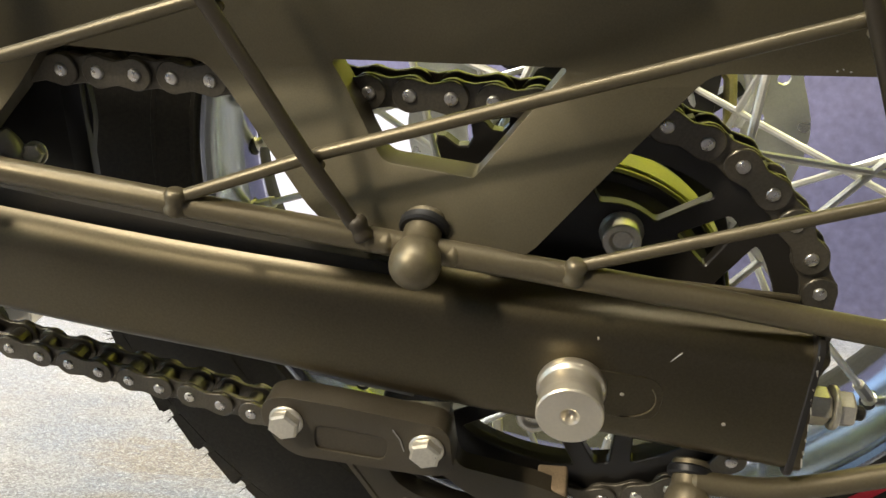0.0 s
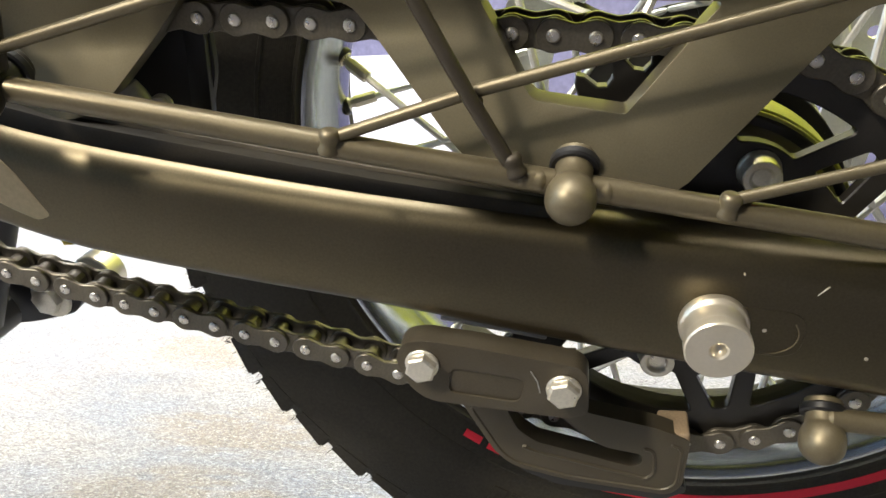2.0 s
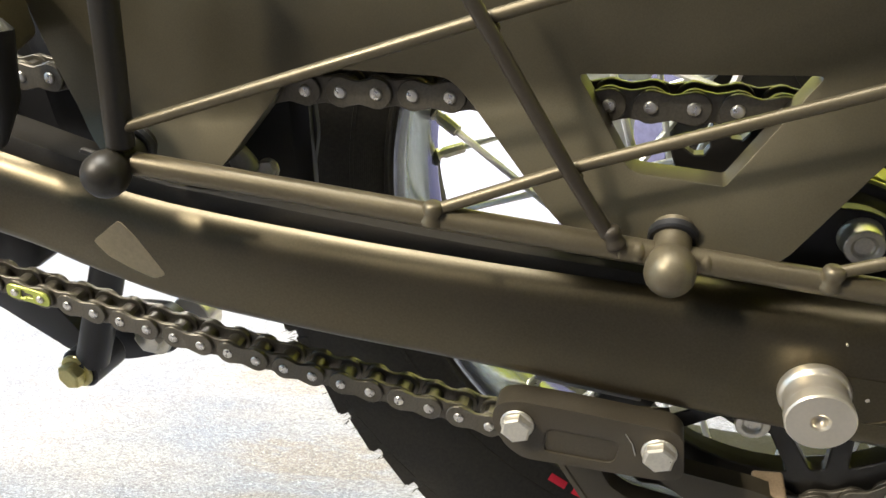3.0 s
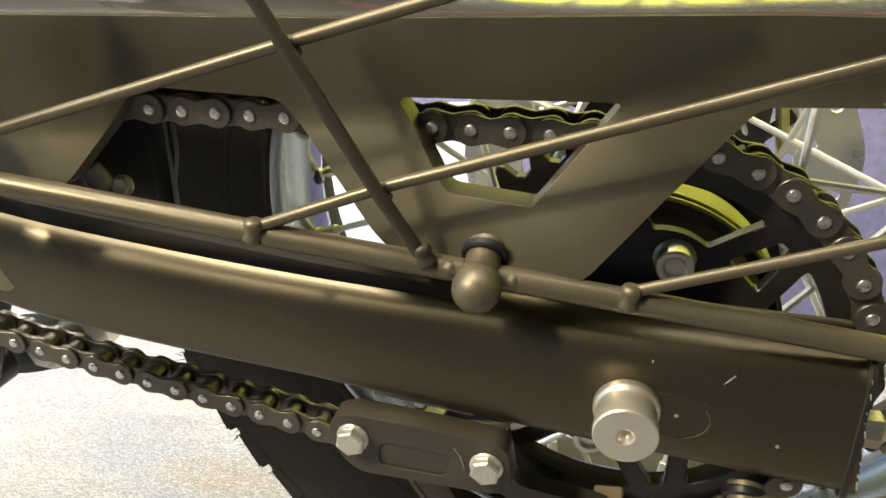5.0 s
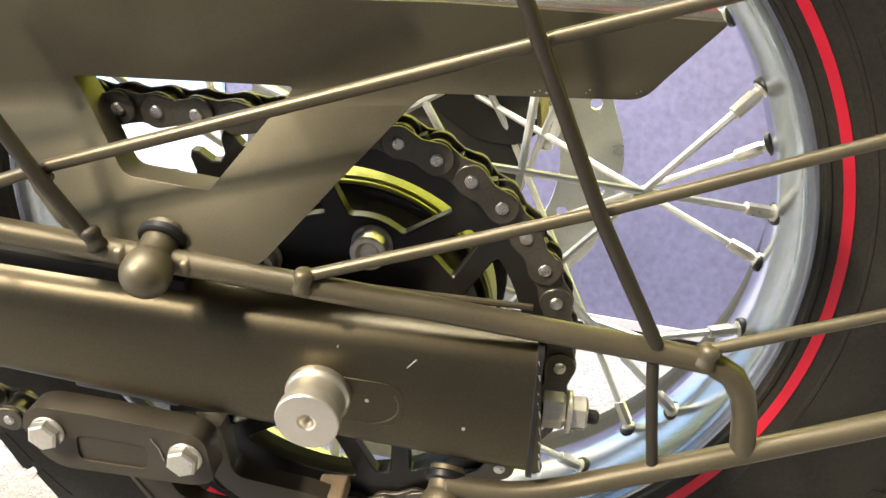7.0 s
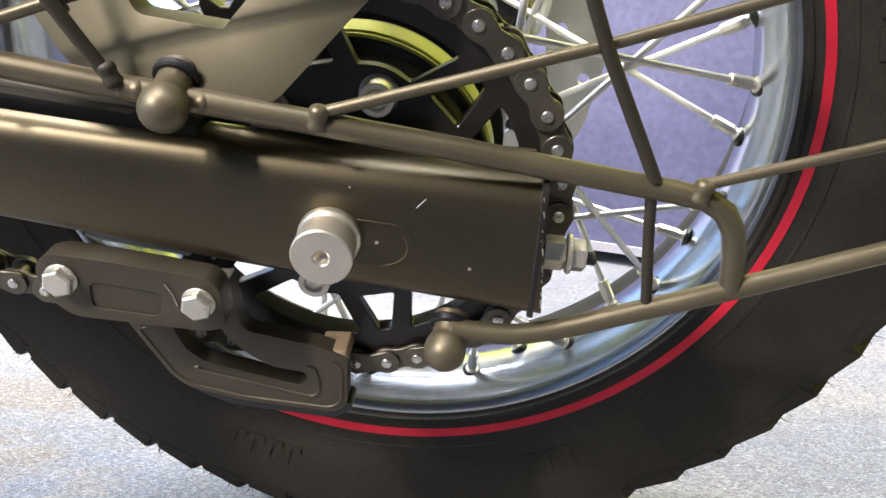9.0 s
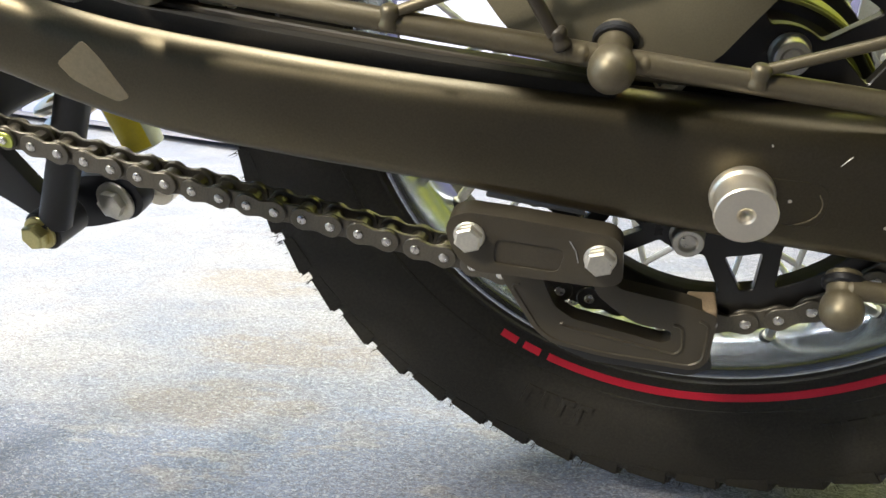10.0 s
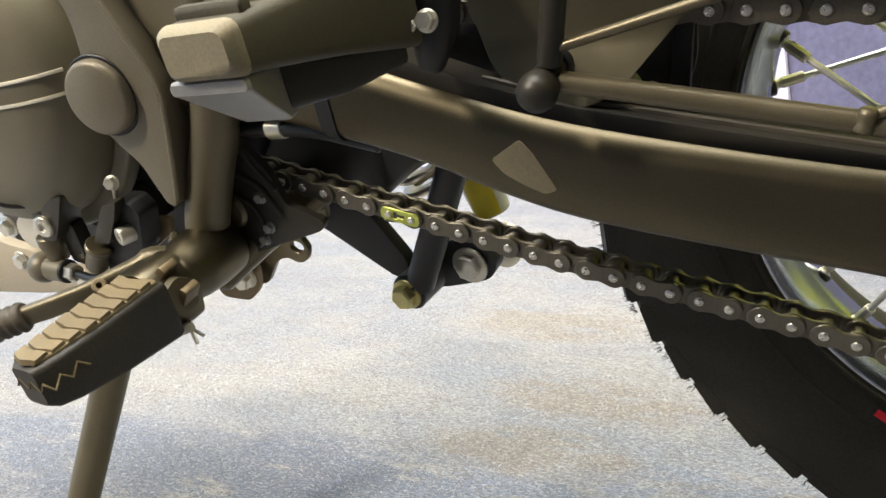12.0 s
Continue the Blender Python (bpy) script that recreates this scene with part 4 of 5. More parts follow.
    part("guide_pad", plate([fillet([(-0.0802, 0.2200), (-0.0625, 0.2114), (-0.0120, 0.2050), (-0.0015, 0.2110), (-0.0015, 0.2150), (-0.06, 0.222), (-0.078, 0.228)], 0.003, 3)], -0.0150, -0.0020, 0.001, 1), BLACK_PLASTIC, body)


build_guide()


# ---- chain guard over the top run
def guard_y(x, z):
    s, w = z - 0.437, 0.006
    return -0.0075 + 0.45 * (s if s < -w else 0.0 if s > w else -(s - w) ** 2 / (4 * w))


def build_guard():
    outline = [(-0.3200, 0.4950), (-0.2865, 0.4876), (-0.2322, 0.4842), (-0.1000, 0.4745), (0.0570, 0.4656), (0.1511, 0.4564), (0.1240, 0.4314), (0.0480, 0.4347), (0.0150, 0.4045), (-0.0102, 0.3806), (-0.0230, 0.3720),
               (-0.0600, 0.3760), (-0.0830, 0.3830), (-0.0959, 0.3944), (-0.1354, 0.4450), (-0.1994, 0.4530), (-0.2396, 0.4128), (-0.2550, 0.4060), (-0.2900, 0.4110), (-0.3080, 0.4300), (-0.3150, 0.4600)]
    radii = [0.004, 0, 0, 0, 0, 0.003, 0.005, 0.006, 0, 0, 0.006, 0.01, 0.006, 0.004, 0.006, 0.006, 0.006, 0.006, 0.010, 0.01, 0.008]
    hole = fillet([(-0.0855, 0.4434), (-0.0663, 0.4085), (-0.0325, 0.4030), (0.0008, 0.4378)], [0.003, 0.004, 0.0015, 0.003], 4)
    bm = plate([fillet(outline, radii, 4), hole], 0.0, 0.013, 0.0028, 4)
    for k in range(7):
        bmesh.ops.bisect_plane(bm, geom=bm.verts[:] + bm.edges[:] + bm.faces[:], plane_co=(0, 0, 0.431 + 0.002 * k), plane_no=(0, 0, 1))
    for v in bm.verts:
        v.co.y += guard_y(v.co.x, v.co.z)
    g = part("chain_guard", bm, GUARD_PLASTIC, bike, "dark satin plastic chain guard with a V-shaped strut", 30)
    top = [(-0.3200, 0.4950), (-0.2865, 0.4876), (-0.2322, 0.4842), (-0.1000, 0.4745), (0.0570, 0.4656), (0.1490, 0.4566)]
    bm = bmesh.new()
    rows = []
    for x, z in top:
        rows.append([bm.verts.new((x, y, z + dz)) for y, dz in ((-0.004, 0.0003), (0.000, 0.0014), (0.034, 0.0014), (0.034, -0.0010), (-0.004, -0.0012))])
    for p, q in zip(rows, rows[1:]):
        for i in range(5):
            bm.faces.new((p[i], p[(i + 1) % 5], q[(i + 1) % 5], q[i]))
    bm.faces.new(rows[0])
    bm.faces.new(list(reversed(rows[-1])))
    for x, z, r in ((0.0869, 0.4345, 0.0004), (0.0888, 0.4350, 0.0003), (0.0911, 0.4342, 0.0004), (0.1047, 0.4340, 0.0003), (0.1060, 0.4350, 0.0004), (0.1218, 0.4336, 0.0003), (0.1232, 0.4342, 0.0004)):
        part("dust_speck", lathe((x, guard_y(x, z) + 0.0003, z), (0, -1, 0), [(-0.0006, r), (0.0004, r), (0.0005, 0)], 6), DULL_ALU, g)
    part("top_flange", bm, FLANGE_PLASTIC, g, "flat upper flange", 25)
    return g


guard = build_guard()


# ---- tubular side rack
def ry(x):
    return -0.033 + 0.065 * x


def rp(x, z, out=0.0):
    return Vector((x, ry(x) - out, z))


def knob(centre, axis, r=0.0042):
    return lathe(Vector(centre) - Vector(axis) * r * 1.3, axis, rounded([(0, 0), (0, r * 0.9), (r * 0.5, r * 1.15), (r * 1.2, r * 0.85), (r * 2.0, r * 1.1), (r * 2.6, r * 0.8), (r * 2.6, 0)], 0.0006), 14)


def build_rack():
    main = part("rack", tube([rp(-0.2560, 0.4290), rp(-0.1883, 0.4132), rp(-0.1210, 0.3974), rp(-0.0841, 0.3889), rp(-0.0356, 0.3780), rp(0.0476, 0.3593), rp(0.1120, 0.3440), rp(0.1400, 0.3375)]
                              + [rp(0.1540, 0.3335), rp(0.1620, 0.3275), rp(0.1665, 0.3190), rp(0.1685, 0.3080), rp(0.1692, 0.2920)], 0.0049, 16), FRAME_PAINT, bike, "bronze-black tubular steel side rack")
    part("lower_tube", tube(spline([rp(0.0508, 0.2725), rp(0.0650, 0.2702), rp(0.0785, 0.2690), rp(0.0960, 0.2712), rp(0.1143, 0.2757), rp(0.1693, 0.2905), rp(0.2398, 0.3104), rp(0.34, 0.339)], 4), 0.0047, 14), FRAME_PAINT, main)
    R = 0.0024
    for name, pts in (("rod", [rp(-0.2570, 0.4440, 0.001), rp(-0.1096, 0.4736, 0.0005), rp(0.02, 0.4985)]),
                      ("rod", [rp(-0.1360, 0.4050, 0.002), rp(-0.0834, 0.4188), rp(0.0851, 0.4546), rp(0.0953, 0.4572), rp(0.20, 0.478)]),
                      ("rod", [rp(0.0050, 0.3745, 0.002), rp(0.1101, 0.3966), rp(0.2160, 0.4239), rp(0.32, 0.450)]),
                      ("rod", [rp(0.1520, 0.3410, 0.002), rp(0.2299, 0.3580), rp(0.33, 0.380)])):
        part(name, tube(pts, R, 12), FRAME_PAINT, main)
    for pts in ([rp(-0.1340, 0.5250, 0.0045), rp(-0.1165, 0.4866, 0.0045), rp(-0.0857, 0.4187, 0.0045), rp(-0.0735, 0.3930, 0.003)],
                [rp(0.0690, 0.5200, 0.0045), rp(0.0870, 0.4630, 0.0045), rp(0.1101, 0.3964, 0.0045), rp(0.1325, 0.3430, 0.002)]):
        part("upright", tube(pts, 0.0028, 12), UPRIGHT_PAINT, main, "darker round upright")
    part("upright", tube([rp(0.1318, 0.3370), rp(0.1322, 0.3200, 0.001), rp(0.1348, 0.2810)], 0.0024, 12), UPRIGHT_PAINT, main)
    # The shade on the front upright is put into its paint.
    part("front_upright", tube([rp(-0.2380, 0.5400), rp(-0.2466, 0.4981), rp(-0.2600, 0.4372)], 0.0056, 14), FRONT_DARK_SHADE, main, "thick upright painted dark for its shade")
    for x, z in ((-0.1096, 0.4736), (-0.0850, 0.4187), (0.0880, 0.4552), (0.1092, 0.3964)):
        part("weld_spot", ball(rp(x + 0.002, z - 0.0035, 0.001), 0.0019, 10), ZINC if x > 0 else FRAME_PAINT, main)
    for x, z, d in ((-0.1375, 0.4035, (0.25, 0, 1)), (0.0035, 0.3725, (0.25, 0, 1)), (0.1510, 0.3385, (0.3, 0, 1))):
        part("weld_knob", knob(rp(x, z, 0.003), Vector(d).normalized(), 0.0039), FRAME_PAINT, main)
    part("weld_knob", knob(rp(-0.0715, 0.3915, 0.003), Vector((-0.3, 0, 1)).normalized(), 0.0036), UPRIGHT_PAINT, main)
    # ball-ended mounts
    for c, tip in (((-0.0503, -0.0260, 0.3890), (-0.0516, -0.0455, 0.3800)), ((-0.2615, -0.0340, 0.4345), (-0.2640, -0.0590, 0.4282)), ((0.0505, -0.0200, 0.2745), (0.0481, -0.0350, 0.2640))):
        a, b = Vector(c), Vector(tip)
        d = (b - a).normalized()
        L = (b - a).length
        # The front stud gets a darker paint for its shade.
        m = part("ball_mount", lathe(a, d, rounded([(0, 0), (0, 0.0076), (0.005, 0.0076), (0.006, 0.0070), (L - 0.0075, 0.0070), (L - 0.0068, 0.0078), (L - 0.0035, 0.0090), (L, 0.0094), (L + 0.0035, 0.0088), (L + 0.0065, 0.0068), (L + 0.0085, 0.0038), (L + 0.0092, 0)], 0.0008), 22), FRONT_DARK_SHADE if c[0] < -0.2 else FRAME_PAINT, main, "round-headed mounting stud")
        part("collar", lathe(a + d * 0.003, d, rounded([(0, 0.006), (0, 0.0092), (0.004, 0.0092), (0.004, 0.006)], 0.0008), 22), BLACK_PLASTIC, main, "black rubber collar")
    for x, z in ((-0.0655, 0.3850), (-0.0420, 0.3795)):
        part("weld_knob", knob(rp(x, z, 0.001), Vector((1, 0, -0.22)).normalized(), 0.0042), FRAME_PAINT, main)
    return main


rack = build_rack()


# ---- frame, pivot and engine at the front
def build_frame():
    tubes = part("frame", tube(spline([(-0.4450, -0.024, 0.560), (-0.4600, -0.024, 0.490), (-0.4830, -0.026, 0.4200), (-0.5030, -0.027, 0.3820), (-0.5215, -0.029, 0.3450), (-0.5300, -0.030, 0.3150)], 4), 0.0148, 18), FRAME_PAINT, bike, "bronze-black tubular steel main frame")
    part("lower_frame_tube", tube([(-0.5330, -0.028, 0.3000), (-0.5120, -0.004, 0.3150), (-0.4700, 0.036, 0.3400)], 0.0125, 14), ARM_PAINT, tubes)
    edge = [(-0.5330, 0.5400), (-0.5234, 0.4941), (-0.5110, 0.4670), (-0.5020, 0.4420), (-0.5052, 0.4257), (-0.5120, 0.4000), (-0.5231, 0.3640), (-0.5300, 0.3660), (-0.5396, 0.3940), (-0.5563, 0.4133), (-0.5700, 0.4330), (-0.5640, 0.4520), (-0.5520, 0.4640), (-0.5490, 0.4850), (-0.5580, 0.5400)]
    pp = part("pivot_plate", plate([fillet(edge, 0.006, 3)], -0.0470, -0.0250, 0.0045, 4), PIVOT_PAINT, tubes, "cast bronze-black pivot plate")
    part("weld_seam", tube(spline([(-0.5225, -0.046, 0.4960), (-0.5100, -0.046, 0.4680), (-0.5010, -0.046, 0.4420), (-0.5042, -0.046, 0.4250), (-0.5120, -0.046, 0.3980), (-0.5215, -0.046, 0.3690)], 8),
                           [0.0016 + 0.0004 * (i % 2) for i in range(41)], 8), PIVOT_PAINT, pp, "rippled weld seam")
    part("pivot_cap", lathe((-0.5460, -0.0440, 0.4400), (0.10, -1, 0), rounded([(0, 0), (0, 0.0235), (0.0095, 0.0235), (0.0120, 0.0215), (0.0120, 0)], 0.0012), 40), PIVOT_PAINT, pp, "round flat pivot cap")
    part("pivot_ring", lathe((-0.5460, -0.0455, 0.4400), (0.10, -1, 0), rounded([(0, 0.022), (0, 0.0258), (0.004, 0.0258), (0.004, 0.022)], 0.0006), 40), BLACK_PLASTIC, pp)
    # gussets and tabs low on the frame
    part("gusset", plate([fillet([(-0.5750, 0.2560), (-0.5500, 0.2570), (-0.5330, 0.2790), (-0.5210, 0.2820), (-0.5130, 0.2770), (-0.5030, 0.2800), (-0.4985, 0.2920), (-0.5050, 0.3010), (-0.4850, 0.3110), (-0.4730, 0.3150), (-0.4700, 0.3500), (-0.5600, 0.3400)], 0.005, 3),
                          [(-0.5095 + 0.0062 * math.cos(radians(30 * k)), 0.2912 + 0.0050 * math.sin(radians(30 * k))) for k in range(12)]], 0.0300, 0.0350, 0.001, 1), FRAME_PAINT, tubes, "drilled bracket tab")
    part("gusset", plate([fillet([(-0.5900, 0.2500), (-0.5620, 0.2480), (-0.5480, 0.2600), (-0.5430, 0.2800), (-0.5600, 0.3100), (-0.6000, 0.3000)], 0.006, 3)], 0.0180, 0.0230, 0.001, 1), BROWN_PLATE, tubes, "brownish plated bracket")
    part("frame_bolt", hex_bolt((-0.5480, 0.010, 0.2760), (0, -1, 0), 0.013, 0.010, 0.009, 10), ZINC, tubes)
    # casing behind the front sprocket
    part("sprocket_case", lathe((-0.5900, 0.018, 0.4200), (0, 1, 0), rounded([(0, 0), (0, 0.082), (0.02, 0.09), (0.05, 0.09), (0.05, 0)], 0.006), 40), BLACK_PLASTIC, tubes, "dark casing behind the front sprocket")
    part("case_rib", tube([(-0.5600, 0.005, 0.3900), (-0.5250, 0.005, 0.3600), (-0.4900, 0.008, 0.3360)], 0.0050, 10), BLACK_STEEL, tubes)
    part("case_rib", tube([(-0.5300, 0.002, 0.4050), (-0.5050, 0.002, 0.3740), (-0.4860, 0.004, 0.3480)], 0.0036, 10), BLACK_STEEL, tubes)
    part("case_boss", lathe((-0.5140, -0.006, 0.3440), (0, -1, 0), rounded([(0, 0), (0, 0.0135), (0.010, 0.0125), (0.012, 0)], 0.002), 24), FRAME_PAINT, tubes, "round cast boss")
    for x, z in ((-0.506, 0.378), (-0.494, 0.352), (-0.500, 0.331), (-0.515, 0.402)):
        part("frame_bolt", hex_bolt((x, 0.000, z), (0, -1, 0), 0.007, 0.004, 0.005, 20), BLACK_STEEL, tubes)
    cover = part("sprocket_cover", plate([fillet([(-0.5230, 0.3990), (-0.4880, 0.3930), (-0.4730, 0.3720), (-0.4660, 0.3480), (-0.4400, 0.3370), (-0.4440, 0.3300), (-0.4818, 0.3190), (-0.5035, 0.3124), (-0.5250, 0.2990), (-0.5350, 0.3225)], 0.004, 3)], -0.0130, -0.0070, 0.0015, 2), FRONT_DARK_SHADE, tubes, "dark cast cover over the front sprocket")
    for pts in ([(-0.5150, -0.0135, 0.3900), (-0.4980, -0.0135, 0.3720), (-0.4830, -0.0135, 0.3620), (-0.4720, -0.0135, 0.3420)], [(-0.5050, -0.0135, 0.3560), (-0.4940, -0.0135, 0.3480), (-0.4900, -0.0135, 0.3300), (-0.5000, -0.0135, 0.3180)], [(-0.4890, -0.0135, 0.3900), (-0.4820, -0.0135, 0.3760), (-0.4700, -0.0135, 0.3600)]):
        part("cover_rib", tube(spline(pts, 5), 0.0022, 8), FRONT_DARK_SHADE, cover)
    for x, z in ((-0.5020, 0.3730), (-0.4860, 0.3320), (-0.4930, 0.3230), (-0.4850, 0.3540)):
        part("cover_bolt", hex_bolt((x, -0.0130, z), (0, -1, 0.1), 0.0062, 0.004, 0.0045, 20), DULL_ALU, cover)
    part("hose", tube(spline([(-0.5100, -0.010, 0.4200), (-0.4800, -0.014, 0.4030), (-0.4550, -0.016, 0.4020), (-0.4200, -0.018, 0.4000), (-0.3800, -0.018, 0.3900)], 6), 0.0052, 12), BLACK_PLASTIC, tubes, "black rubber hose along the arm")
    part("hose_clip", lathe((-0.4560, -0.016, 0.4020), (1, 0, 0), rounded([(0, 0.004), (0, 0.0068), (0.012, 0.0068), (0.012, 0.004)], 0.0006), 16), ZINC, tubes, "bright hose clip")
    part("air_box", box((-0.600, 0.046, 0.318), (-0.432, 0.125, 0.520), 0.012, 3), BLACK_PLASTIC, tubes, "black air box behind the chain")
    part("frame_cover", plate([fillet([(-0.5330, 0.5400), (-0.5225, 0.4960), (-0.5100, 0.4680), (-0.5010, 0.4420), (-0.4760, 0.4380), (-0.4480, 0.4480), (-0.4300, 0.4700), (-0.4200, 0.5400)], 0.006, 3)], -0.0290, -0.0180, 0.004, 3), PIVOT_PAINT, tubes, "smooth bronze-black side cover")
    return tubes


frame_ob = build_frame()


def build_engine():
    eng = part("engine", lathe((-0.6950, -0.020, 0.4480), (0, -1, 0), rounded([(-0.08, 0), (-0.08, 0.108), (0.000, 0.108), (0.012, 0.104), (0.024, 0.094), (0.033, 0.076), (0.038, 0.050), (0.040, 0)], 0.004), 64), ENGINE_PAINT, bike, "bronze-grey engine case with a domed round cover")
    dome_d, dome_r = [0.040, 0.038, 0.033, 0.024, 0.012, 0.0], [0.0, 0.050, 0.076, 0.094, 0.104, 0.108]
    for z, dx in ((0.4540, 0.0), (0.4395, 0.0)):
        pts = []
        for x in np.linspace(-0.780, -0.592, 20):
            r = math.hypot(x + 0.6950, z - 0.4480)
            pts.append((x, -0.020 - float(np.interp(r, dome_r, dome_d)) - 0.0002, z + 0.010 * (x + 0.6950)))
        part("case_line", tube(pts, 0.0013, 8), ALU, eng, "thin bright edge line")
    part("case_flange", lathe((-0.6950, 0.000, 0.4480), (0, -1, 0), rounded([(0, 0.10), (0, 0.122), (0.010, 0.122), (0.012, 0.118), (0.012, 0.10)], 0.0015), 64), ENGINE_PAINT, eng)
    part("cable", tube(spline([(-0.740, -0.0560, 0.4280), (-0.7050, -0.0620, 0.3950), (-0.690, -0.0560, 0.3700), (-0.6700, -0.0400, 0.3600)], 6), 0.0016, 8), BLACK_PLASTIC, eng, "thin black cable")
    part("skid_plate", plate([fillet([(-0.95, 0.330), (-0.84, 0.2880), (-0.8100, 0.2830), (-0.7900, 0.2680), (-0.7200, 0.2620), (-0.7150, 0.2480), (-0.8250, 0.2360), (-0.95, 0.2300)], 0.006, 3)], 0.0200, 0.0300, 0.002, 2), BEIGE_PLATE, eng, "pale beige skid plate")
    for x, z in ((-0.830, 0.272), (-0.752, 0.256)):
        part("skid_bolt", hex_bolt((x, 0.0195, z), (0, -1, 0), 0.013, 0.006, 0.010, 8), ZINC, eng)
    part("lower_case", box((-0.86, 0.035, 0.270), (-0.56, 0.16, 0.37), 0.012, 3), BLACK_PLASTIC, eng, "dark lower engine case")
    part("case_bolt", hex_bolt((-0.6380, -0.020, 0.3760), (0, -1, 0), 0.012, 0.012, 0.009, 15), ZINC, eng)
    for x in (-0.72, -0.69, -0.66, -0.63):
        part("case_rib", box((x - 0.004, 0.005, 0.318), (x + 0.004, 0.04, 0.352), 0.002, 2), BLACK_STEEL, eng)
    return eng


engine = build_engine()


def build_shift():
    """Gear lever, its rod and the two clamps that it works."""
    run = [(-0.5290, -0.062, 0.3345, 0.0090, 0.0080), (-0.5330, -0.070, 0.3385, 0.0085, 0.0078), (-0.5375, -0.0745, 0.3390, 0.0080, 0.0072), (-0.5400, -0.0775, 0.3386, 0.0062, 0.0058), (-0.5440, -0.0830, 0.3376, 0.0062, 0.0058),
           (-0.5500, -0.0900, 0.3362, 0.0064, 0.0050), (-0.5640, -0.1050, 0.3328, 0.0068, 0.0042), (-0.5850, -0.1200, 0.3300, 0.0066, 0.0040), (-0.6030, -0.1310, 0.3280, 0.0060, 0.0040)]
    across = Vector((0.72, -0.69, 0)).normalized()
    lever = part("gear_lever", loft([rounded_box_ring(lambda u, v, x=x, y=y, z=z: tuple(Vector((x, y, z + v)) + across * u), -w, w, -h, h, min(w, h) * 0.7) for x, y, z, h, w in run]), FRAME_PAINT, bike, "bronze-black gear lever with a ribbed rubber tip", 40)
    part("lever_tip", lathe((-0.5960, -0.1270, 0.3288), (-0.84, -0.53, -0.13), rounded([(0, 0), (0, 0.0085)] + [(0.003 * k, 0.0102 if k % 2 else 0.0084) for k in range(1, 16)] + [(0.048, 0)], 0.0004), 18), TAN_RIBBED, lever, "brown-black ribbed rubber tip")
    # left clamp: two jaws, slit, neck, rod end
    fork = part("shift_clamp", plate([fillet([(-0.6655, 0.3590), (-0.6493, 0.3685), (-0.6373, 0.3695), (-0.6504, 0.3511), (-0.6649, 0.3329), (-0.6804, 0.3329), (-0.6722, 0.3470)], 0.003, 4)], -0.0440, -0.0230, 0.0028, 3), BLACK_CAST, lever, "black forked clamp arm")
    part("clamp_jaw", plate([fillet([(-0.6790, 0.3619), (-0.6678, 0.3662), (-0.6595, 0.3660), (-0.6685, 0.3582), (-0.6745, 0.3479), (-0.6800, 0.3497)], 0.0025, 4)], -0.0430, -0.0240, 0.0020, 3), BLACK_CAST, fork)
    part("clamp_bolt", lathe((-0.6689, -0.0435, 0.3461), (0.10, -1, 0), rounded([(0, 0), (0, 0.0086), (0.0030, 0.0086), (0.0042, 0.0074), (0.0042, 0.0034), (0.0020, 0.0030), (0.0020, 0)], 0.0004), 22), ZINC, fork, "bright socket bolt")
    part("clamp_stem", lathe((-0.6830, -0.0350, 0.3340), (-0.10, 0, -1), rounded([(0, 0), (0, 0.0105), (0.008, 0.0105), (0.013, 0.0085), (0.022, 0.0080), (0.022, 0)], 0.001), 20), FRAME_PAINT, fork, "bronze neck")
    part("clamp_tail", plate([fillet([(-0.6720, 0.3400), (-0.6560, 0.3420), (-0.6560, 0.3200), (-0.6600, 0.3060), (-0.6740, 0.3100)], 0.003, 3)], -0.0330, -0.0220, 0.002, 2), BLACK_CAST, fork)
    part("rod_end", join(ball((-0.7010, -0.0400, 0.3070), 0.0125, 18), lathe((-0.6960, -0.0400, 0.3068), (1, 0, -0.12), rounded([(0, 0), (0, 0.0095), (0.020, 0.0088), (0.020, 0)], 0.0008), 18)), PIVOT_PAINT, lever, "round bronze rod end")
    part("rod_seal", lathe((-0.6765, -0.0400, 0.3045), (1, 0, -0.12), rounded([(0, 0), (0, 0.0092), (0.0030, 0.0092), (0.0030, 0)], 0.0006), 18), BLACK_PLASTIC, lever)
    part("rod_nut", hex_bolt((-0.6735, -0.0400, 0.3040), (1, 0, -0.12), 0.0125, 0.0085, 0.0, 15), ZINC, lever, "plated lock nut")
    part("shift_rod", tube([(-0.6700, -0.0400, 0.3036), (-0.6480, -0.0420, 0.3008), (-0.6200, -0.0440, 0.3040)], 0.0033, 10), BLACK_STEEL, lever, "threaded linkage rod")
    # right clamp: bronze face, black body behind, foot with a collar
    block = part("shift_clamp", plate([fillet([(-0.5975, 0.3635), (-0.5835, 0.3655), (-0.5905, 0.3543), (-0.6075, 0.3329), (-0.6244, 0.3323), (-0.6099, 0.3495)], 0.0025, 4)], -0.0440, -0.0350, 0.002, 3), BLACK_CAST, lever, "black slanted lever block")
    part("block_body", plate([fillet([(-0.5960, 0.3620), (-0.5822, 0.3612), (-0.5754, 0.3524), (-0.5860, 0.3253), (-0.6017, 0.3108), (-0.6322, 0.3044), (-0.6240, 0.3250)], 0.003, 3)], -0.0365, -0.0180, 0.002, 2), BLACK_PLASTIC, block)
    part("block_foot", lathe((-0.6235, -0.0405, 0.3300), (-0.60, 0, -0.80), rounded([(0, 0), (0, 0.0100), (0.0055, 0.0100), (0.0065, 0.0086), (0.0240, 0.0080), (0.0260, 0.0050), (0.0260, 0)], 0.0008), 20), FRAME_PAINT, block, "bronze cast foot with a collar")
